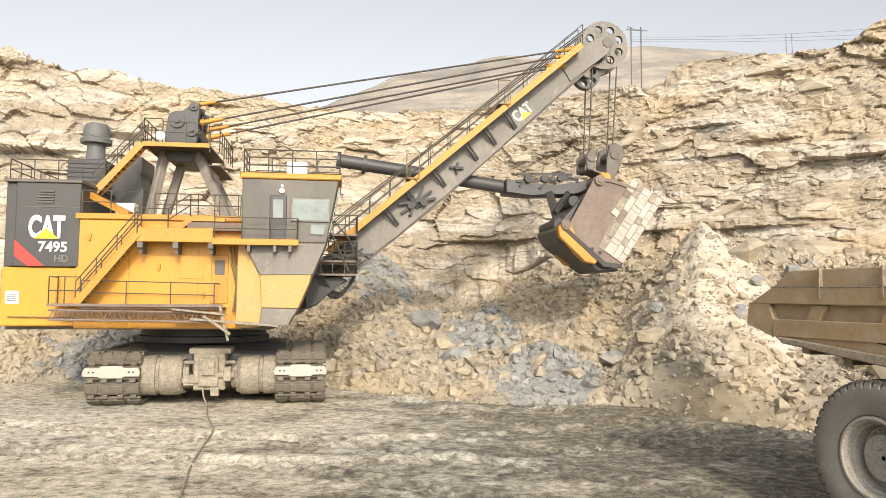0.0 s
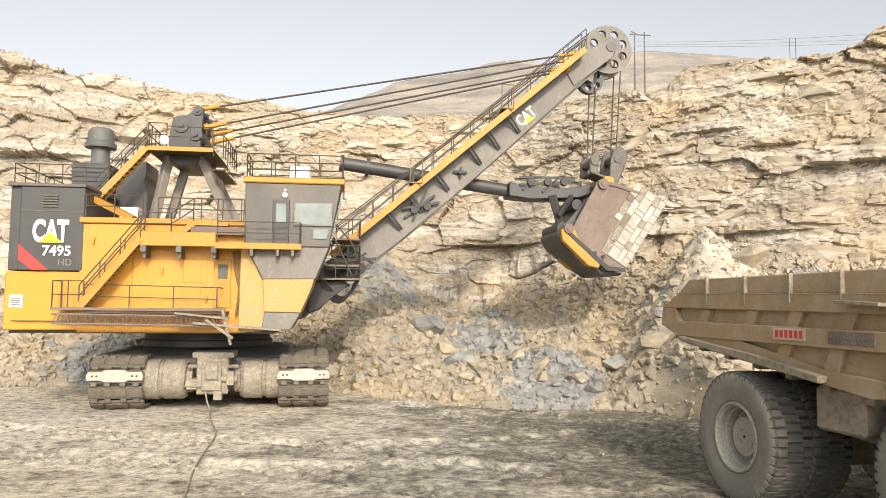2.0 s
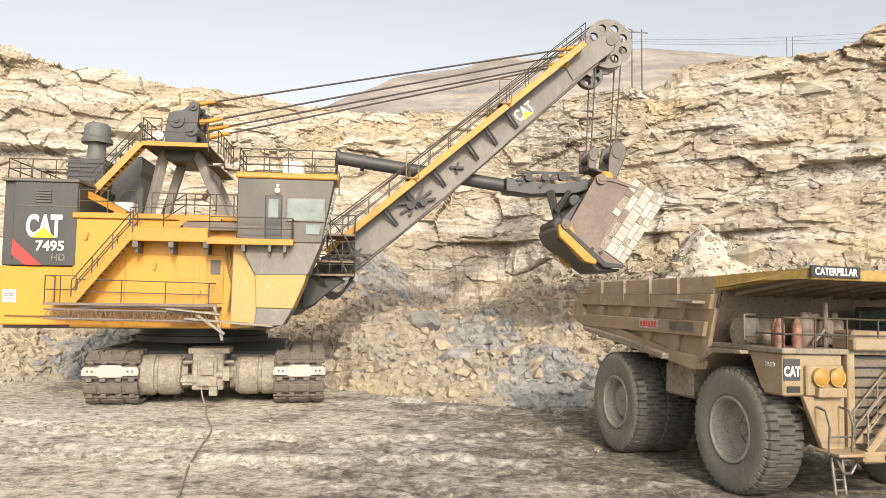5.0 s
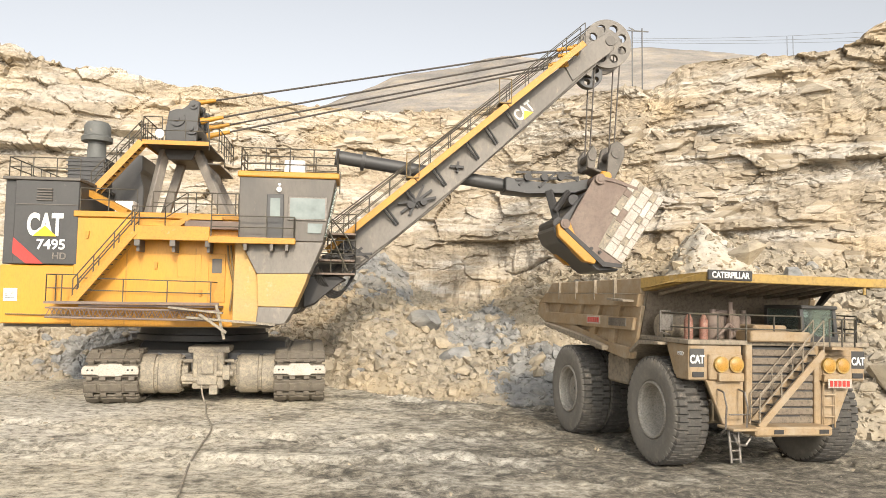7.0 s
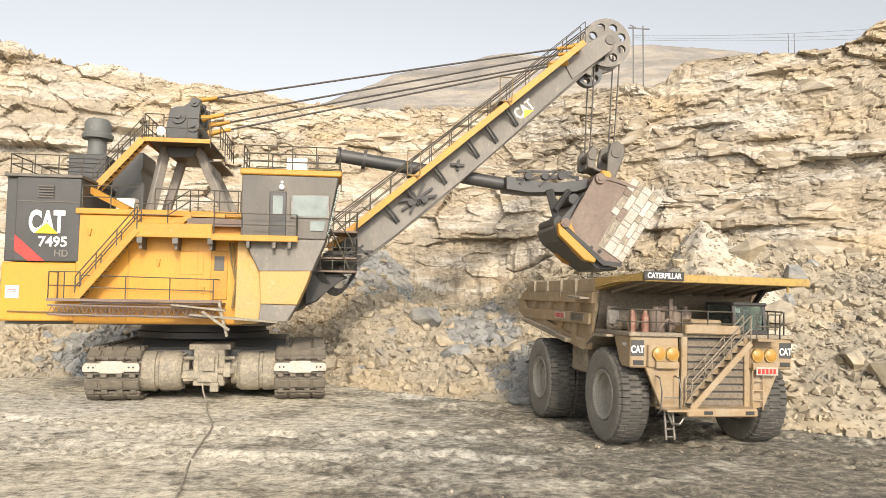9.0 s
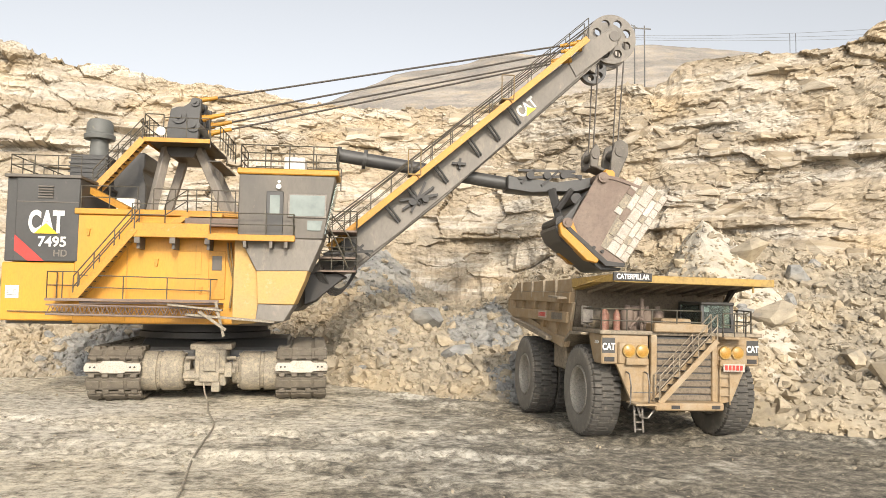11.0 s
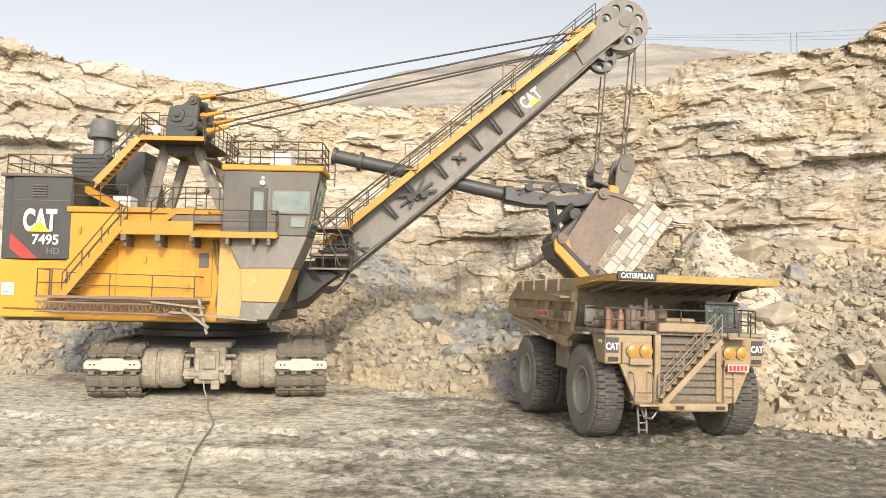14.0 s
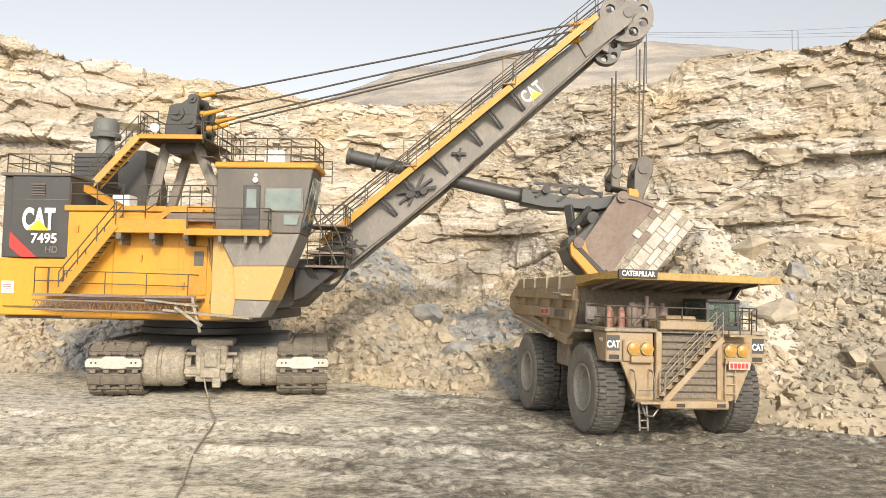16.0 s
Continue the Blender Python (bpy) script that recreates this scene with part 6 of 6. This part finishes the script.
        for y in (1.63, 2.13):
            bm = bmesh.new()
            lathe(bm, [(0.19, 0.0), (0.24, 0.0), (0.24, 0.12), (0.2, 0.12)], Matrix.Translation((8.1, sgn * y, 3.4)) @ Matrix.Rotation(radians(90), 4, "Y"), 20)
            lamp = add("headlamp", bm, TRUCK_YELLOW, "round amber headlamp", True, under=lamp_box)
            bm = bmesh.new()
            lathe(bm, [(0.195, 0.08), (0.195, 0.13), (0.12, 0.16), (0.03, 0.17)], Matrix.Translation((8.1, sgn * y, 3.4)) @ Matrix.Rotation(radians(90), 4, "Y"), 20)
            add("lens", bm, AMBER, "amber lens", True, under=lamp_box)
        bm = bmesh.new()
        box(bm, 8.1, 8.26, *sorted((sgn * 1.4, sgn * 2.25)), 2.9, 3.14, 0.02)
        add("lamp_bracket", bm, TRUCK, under=lamp_box)
        text("badge_letters", "CAT", 0.34, WHITE, truck, pose(8.01, sgn * 2.84, 3.42, 90, 0, 90), heavy=0.012, squeeze=0.72)
        bm = bmesh.new()
        box(bm, 7.99, 8.004, *sorted((sgn * 2.6, sgn * 3.08)), 3.3, 3.85)
        add("badge", bm, DARK)
        bm = bmesh.new()
        box(bm, 8.0, 8.03, *sorted((sgn * 2.62, sgn * 3.0)), 3.0, 3.16)
        add("tie_down", bm, BLACK)
        # splayed supports under the wings
        bm = bmesh.new()
        lo, hi = sgn * 1.3, sgn * 2.4
        prism(bm, [(lo, 2.92), (sgn * 2.56, 2.92), (sgn * 1.98, 1.6), (lo, 1.45)], 7.9, 8.05, 0.02, Matrix(((0, 1, 0, 0), (1, 0, 0, 0), (0, 0, 1, 0), (0, 0, 0, 1))))
        add("front_strut", bm, TRUCK, "ochre front strut plate")
    text("side_number", "793D", 0.17, WHITE, truck, side(7.5, -3.11, 3.62))
    bm = bmesh.new()
    rod(bm, (6.05, -3.0, 4.45), (6.05, -1.6, 4.45), 0.4, seg=20)
    add("air_tank", bm, TRUCK_DUST, "dusty round air tank", True)
    bm = bmesh.new()
    prism(bm, [(6.6, 4.0), (7.3, 4.0), (7.3, 3.0), (7.15, 3.0)], -3.1, -2.2, 0.03)
    add("wing_side", bm, TRUCK, "ochre wing side panel")

    # radiator grille with its frame
    bm = bmesh.new()
    box(bm, 7.3, 8.0, -1.2, 1.3, 1.5, 3.95, 0.05)
    add("radiator", bm, DARK)
    for k in range(9):
        bm = bmesh.new()
        z = 1.62 + 0.255 * k
        box(bm, 8.0, 8.06, -1.0, 1.15, z, z + 0.2, 0.02)
        add("grille_slat", bm, GRILLE, "dusty grille slat")
    for y0, y1 in ((-1.25, -1.02), (1.15, 1.35)):
        bm = bmesh.new()
        box(bm, 7.9, 8.12, y0, y1, 1.35, 4.0, 0.03)
        add("grille_post", bm, TRUCK)
    bm = bmesh.new()
    box(bm, 7.5, 8.3, -1.2, 0.9, 4.1, 4.42, 0.04)
    add("deck_cover", bm, TRUCK, "ochre deck cover")
    # bumper
    bm = bmesh.new()
    box(bm, 7.9, 8.75, -1.36, 1.28, 1.34, 1.62, 0.05)
    bumper = add("bumper", bm, TRUCK, "chipped ochre bumper")
    # black plates proud of the bumper, coloured for the shade inside tow recesses
    for y in (-0.6, 0.95):
        bm = bmesh.new()
        box(bm, 8.72, 8.77, y - 0.16, y + 0.16, 1.42, 1.54)
        add("tow_recess", bm, BLACK, under=bumper)
    bm = bmesh.new()
    box(bm, 7.9, 8.75, -2.1, -1.3, 1.5, 1.58, 0.02)
    add("step_plate", bm, TRUCK, under=bumper)
    # diagonal stair across the grille
    a, b = Vector((8.42, -1.16, 1.6)), Vector((8.42, 1.05, 3.85))
    for x in (8.2, 8.65):
        bm = bmesh.new()
        beam(bm, (x, a.y, a.z), (x, b.y, b.z), 0.06, 0.2)
        add("stringer", bm, TRUCK)
        bm = bmesh.new()
        for h in (0.5, 0.95):
            rod(bm, (x, a.y, a.z + h), (x, b.y, b.z + h), 0.022, seg=6)
        for k in range(4):
            p = a.lerp(b, k / 3)
            rod(bm, (x, p.y, p.z), (x, p.y, p.z + 0.95), 0.022, seg=6)
        add("handrail", bm, TRUCK_DUST)
    for k in range(9):
        p = a.lerp(b, (k + 0.5) / 9)
        bm = bmesh.new()
        box(bm, 8.22, 8.63, p.y - 0.12, p.y + 0.12, p.z - 0.02, p.z + 0.02)
        add("step", bm, DARK)
    bm = bmesh.new()
    box(bm, 7.9, 8.7, 1.3, 2.3, 3.92, 4.0)
    add("stair_landing", bm, TRUCK)
    # hanging access ladder
    bm = bmesh.new()
    for y in (-2.0, -1.7):
        rod(bm, (8.35, y, 1.5), (8.5, y, 0.55), 0.045, seg=8)
    for k in range(4):
        z = 0.65 + 0.25 * k
        rod(bm, (8.47 - 0.03 * k, -2.0, z), (8.47 - 0.03 * k, -1.7, z), 0.03, seg=6)
    add("ladder", bm, STEEL, "hanging access ladder")
    bm = bmesh.new()
    for y in (-2.2, -1.5):
        pipe(bm, [(8.3, y, 1.4), (8.5, y, 1.55), (8.55, y, 2.2), (8.4, y, 2.6), (8.1, y, 2.65)], 0.028)
    pipe(bm, [(8.45, -2.05, 1.95), (8.45, -1.35, 1.95)], 0.025)
    pipe(bm, [(8.4, -1.9, 1.45), (8.6, -1.85, 1.1), (8.45, -1.5, 1.05), (8.4, -1.2, 1.4)], 0.04)
    add("grab_rail", bm, STEEL)
    bm = bmesh.new()
    railing(bm, [(8.15, 1.45, 1.5), (8.15, 1.85, 1.5)], 2.0, 0.4, 0.025, 6)
    add("side_ladder", bm, TRUCK)
    # number plate at the front: bars only
    bm = bmesh.new()
    box(bm, 8.27, 8.3, 1.5, 2.35, 2.72, 3.0)
    add("number_plate", bm, PAD, "pale fleet number plate with red bars")
    for k in range(5):
        bm = bmesh.new()
        box(bm, 8.295, 8.315, 1.56 + 0.15 * k, 1.66 + 0.15 * k, 2.77, 2.95)
        add("number_bar", bm, RED)
    # deck railings
    bm = bmesh.new()
    railing(bm, [(6.6, -3.15, 4.05), (8.05, -3.15, 4.05), (8.05, 0.75, 4.05)], 0.85, 1.0, 0.026)
    add("railing", bm, RAIL)
    bm = bmesh.new()
    railing(bm, [(8.6, 1.3, 4.0), (8.6, 2.2, 4.0), (8.05, 2.75, 4.1), (6.4, 2.9, 4.12)], 0.85, 0.6, 0.026)
    add("railing", bm, RAIL)
    # operator's cab
    bm = bmesh.new()
    for (x, y) in ((8.0, 0.83), (8.0, 2.02), (6.3, 0.83), (6.3, 2.02)):
        beam(bm, (x, y, 4.1), (x - (0.12 if x > 7 else 0), y, 5.16), 0.12, 0.12)
    box(bm, 6.2, 8.05, 0.75, 2.1, 5.14, 5.26, 0.04)
    box(bm, 6.2, 8.05, 0.78, 2.07, 4.1, 4.3, 0.03)
    box(bm, 6.2, 6.3, 0.78, 2.07, 4.3, 5.15)
    cab = add("cab", bm, DARK, "dark-framed operator's cab")
    bm = bmesh.new()
    box(bm, 7.92, 7.95, 0.9, 1.95, 4.3, 5.14)
    add("windscreen", bm, GLASS, "greenish windscreen", under=cab)
    for y in (0.82, 2.03):
        bm = bmesh.new()
        box(bm, 6.38, 7.9, y - 0.015, y + 0.015, 4.3, 5.14)
        add("side_pane", bm, GLASS, under=cab)
    bm = bmesh.new()
    box(bm, 6.6, 7.2, 1.2, 1.75, 4.2, 4.95, 0.08)
    add("seat", bm, BLACK, under=cab)
    bm = bmesh.new()
    box(bm, 7.6, 7.8, 0.93, 1.18, 4.88, 5.06, 0.02)
    add("sign_card", bm, WHITE, under=cab)
    # air cleaners, bottles, engine parts and mirror on the deck
    for x, y, r, h in ((7.55, -2.85, 0.13, 0.68), (7.65, -2.4, 0.13, 0.68), (7.1, -2.6, 0.13, 0.66)):
        bm = bmesh.new()
        lathe(bm, [(r, 4.12), (r, 4.12 + h * 0.85), (r * 0.6, 4.12 + h), (r * 0.35, 4.2 + h)], Matrix.Translation((x, y, 0)), 16)
        add("gas_bottle", bm, MACHINE, "dull red suppression bottle", True)
    for x, y in ((6.9, -1.4), (6.9, -0.9), (6.6, -0.3), (7.2, -1.8)):
        bm = bmesh.new()
        lathe(bm, [(0.22, 4.12), (0.24, 4.16), (0.24, 4.8), (0.2, 4.86), (0.1, 4.88), (0.1, 5.05)], Matrix.Translation((x, y, 0)), 16)
        add("air_cleaner", bm, RUST, "rust-brown air cleaner canister", True)
    bm = bmesh.new()
    rod(bm, (7.4, -1.3, 4.1), (7.4, -1.3, 5.3), 0.07, seg=10)
    pipe(bm, [(7.2, -1.8, 4.9), (7.2, -1.2, 5.0), (6.9, -0.9, 4.8)], 0.08)
    pipe(bm, [(7.6, -1.9, 4.2), (7.6, -1.5, 4.6), (7.5, -1.0, 4.3)], 0.05)
    add("intake_pipe", bm, RUST)
    bm = bmesh.new()
    box(bm, 6.0, 7.6, -0.6, 0.6, 4.1, 4.6, 0.06)
    box(bm, 5.6, 6.2, -2.6, -0.8, 4.1, 4.8, 0.06)
    add("deck_cabinet", bm, TRUCK, "ochre deck cabinet")
    bm = bmesh.new()
    pipe(bm, [(6.9, -3.1, 4.2), (7.0, -3.5, 4.3), (7.0, -3.5, 4.95), (6.9, -3.1, 4.95)], 0.035)
    box(bm, 6.95, 7.02, -3.5, -3.06, 4.34, 4.86, 0.03)
    mirror = add("mirror_arm", bm, STEEL, "framed rear mirror")
    bm = bmesh.new()
    box(bm, 6.93, 6.95, -3.46, -3.1, 4.38, 4.82)
    add("mirror_glass", bm, STEEL, under=mirror)


build_wheels()
build_body()


# ---- small things of the place ----
def build_cable():
    bm = bmesh.new()
    way = ((36.2, -11.35), (33.5, -10.4), (30, -9.15), (26.5, -8.35), (23, -7.7), (19.8, -6.8), (16, -6.0), (10, -5.0), (4, -4.6))
    pts = [Vector((-11.75, 36.75, 1.1)), Vector((-11.6, 36.55, 0.5))]
    for k in range(60):
        y = 36.2 - k * 0.53
        pts.append(Vector((float(spline([(-a, b) for a, b in way], -y)) + 0.04 * math.sin(y * 0.9), y, 0.05)))
    pipe(bm, pts, 0.04, 8)
    tagged(part("trailing_cable", bm, DUSTY), "dusty power cable trailing from the shovel over the floor", "cable")


def build_pylons():
    def mast(x, y, z, h, half, arms):
        ob = tagged(new("power_pole"), "thin twin-legged power pole on the skyline", "power pole", "power poles on the skyline")
        ob.location = (x, y, z)
        for dx in (-half, half):
            bm = bmesh.new()
            rod(bm, (dx, 0, -2), (dx, 0, h), 0.1 if arms else 0.06, 0.08 if arms else 0.05, seg=6)
            part("pole", bm, DARK, ob)
        if arms:
            bm = bmesh.new()
            beam(bm, (-1.3, 0, h - 0.3), (1.5, 0, h - 0.45), 0.12, 0.14)
            beam(bm, (-1.1, 0, h + 0.1), (-0.3, 0, h - 0.3), 0.1, 0.1)
            part("crossarm", bm, DARK, ob)
    mast(25.2, 95, 24, 17.2, 0.65, True)
    mast(52.4, 110, 28, 18.0, 0.45, False)
    for z0, z1 in ((39.9, 42.2), (39.6, 41.4), (39.3, 40.8)):
        bm = bmesh.new()
        pts = [Vector((24.6 + 36 * k / 16, 95 + 2 * k / 16, z0 + (z1 - z0) * (k / 16) ** 1.6)) for k in range(17)]
        pipe(bm, pts, 0.018, 4)
        tagged(part("power_line", bm, STEEL), "thin overhead power line against the sky", "power line", "overhead lines")


build_cable()
build_pylons()

# ---- what moves ----
SWING = ((0, 7.87), (0.5, 7.98), (1, 7.99), (1.5, 7.91), (2, 7.66), (2.5, 7.29), (3, 7.15), (3.5, 6.76), (4, 6.48), (4.8, 6.3), (5.7, 6.4), (6.5, 6.63),
         (7, 6.85), (7.5, 7.13), (8, 7.18), (8.5, 7.35), (9, 7.5), (9.8, 7.3), (10.7, 6.4), (11.5, 5.15), (12, 3.88), (12.5, 2.93), (13, 2.13),
         (13.5, 1.06), (14, 0.58), (14.5, -0.08), (15, -0.86), (15.5, -1.43), (16, -1.99))
# the bail pin in the boom's plane, and how far handle and dipper have tipped
PIN = ((0, 23.25, 12.6, 0), (4, 23.2, 12.66, 0.3), (6.5, 23.15, 12.65, 0.3), (9, 23.18, 12.58, 0.4), (11.5, 23.06, 12.48, 0.6), (12, 22.95, 12.4, 0.8), (12.5, 22.9, 12.22, 1.3),
       (13, 22.9, 11.93, 2.2), (13.5, 22.86, 11.53, 3.3), (14, 22.84, 11.21, 4.2), (14.5, 22.82, 10.95, 4.8), (15, 22.93, 10.78, 5.2), (15.5, 23.28, 10.74, 5.3), (16, 23.67, 10.76, 5.2))
# rear axle on the ground, heading of the nose
HAUL = ((0, 13.05, 17.85, -71.8), (0.5, 12.56, 18.58, -73.4), (1, 12.09, 19.34, -74.9), (1.5, 11.68, 20.1, -76.0), (2, 11.30, 20.98, -76.8), (2.5, 11.03, 22.1, -77.1),
        (3, 10.77, 23.28, -77.1), (3.5, 10.52, 24.4, -76.8), (4, 10.28, 25.45, -76.3), (5.2, 9.62, 27.85, -76.2), (6.5, 8.92, 30.1, -76.8), (7, 8.66, 30.9, -77.3),
        (7.5, 8.49, 31.9, -77.8), (8, 8.31, 32.75, -78.3), (8.5, 8.12, 33.45, -78.7), (9, 7.95, 34.05, -79.1), (10.2, 7.58, 35.1, -79.9), (11.5, 7.36, 35.4, -80.4),
        (12, 7.4, 35.25, -80.2), (12.5, 7.42, 35.15, -80.1), (13, 7.43, 35.12, -80.0), (14, 7.43, 35.12, -80.0), (16, 7.43, 35.12, -80.0))


def motions():
    walk(upper, [(t, pose(0, 0, 0, 0, 0, a)) for t, a in SWING])
    arm, hang = [], []
    for k in range(33):
        t = k / 2
        x, z, tip = (float(spline([(p[0], p[i]) for p in PIN], t)) for i in (1, 2, 3))
        turn = pose(0, 0, 0, 0, 0, float(spline(SWING, t)))
        arm.append((t, turn @ pose(x, 0, z, 0, tip, 0)))
        lean = math.degrees(math.atan2(BOOM_TIP.x + 0.9 - x - 0.6, BOOM_TIP.z - z)) * 0.8
        hang.append((t, turn @ pose(x, 0, z, 0, lean - 1.5, 0)))
    walk(HANDLE, arm)
    walk(DIPPER, arm)
    walk(BAIL, hang)
    path = [(k / 4, *(float(spline([(p[0], p[i]) for p in HAUL], k / 4)) for i in (1, 2, 3))) for k in range(65)]
    walk(truck, [(t, pose(x, y, -0.04, -1.0, 0, a)) for t, x, y, a in path])
    rolled, last, spin = 0.0, path[0], []
    for t, x, y, a in path:
        along = (x - last[1]) * math.cos(radians(a)) + (y - last[2]) * math.sin(radians(a))
        rolled += math.degrees(along / TYRE)
        last = (t, x, y, a)
        spin.append((t, rolled))
    for hub, x, y in WHEELS:
        walk(hub, [(t, pose(x, y, TYRE) @ pose(0, 0, 0, 0, a, 0) @ pose(0, 0, 0, 0, 0, 180 if y > 0 else 0)) for t, a in spin])


motions()
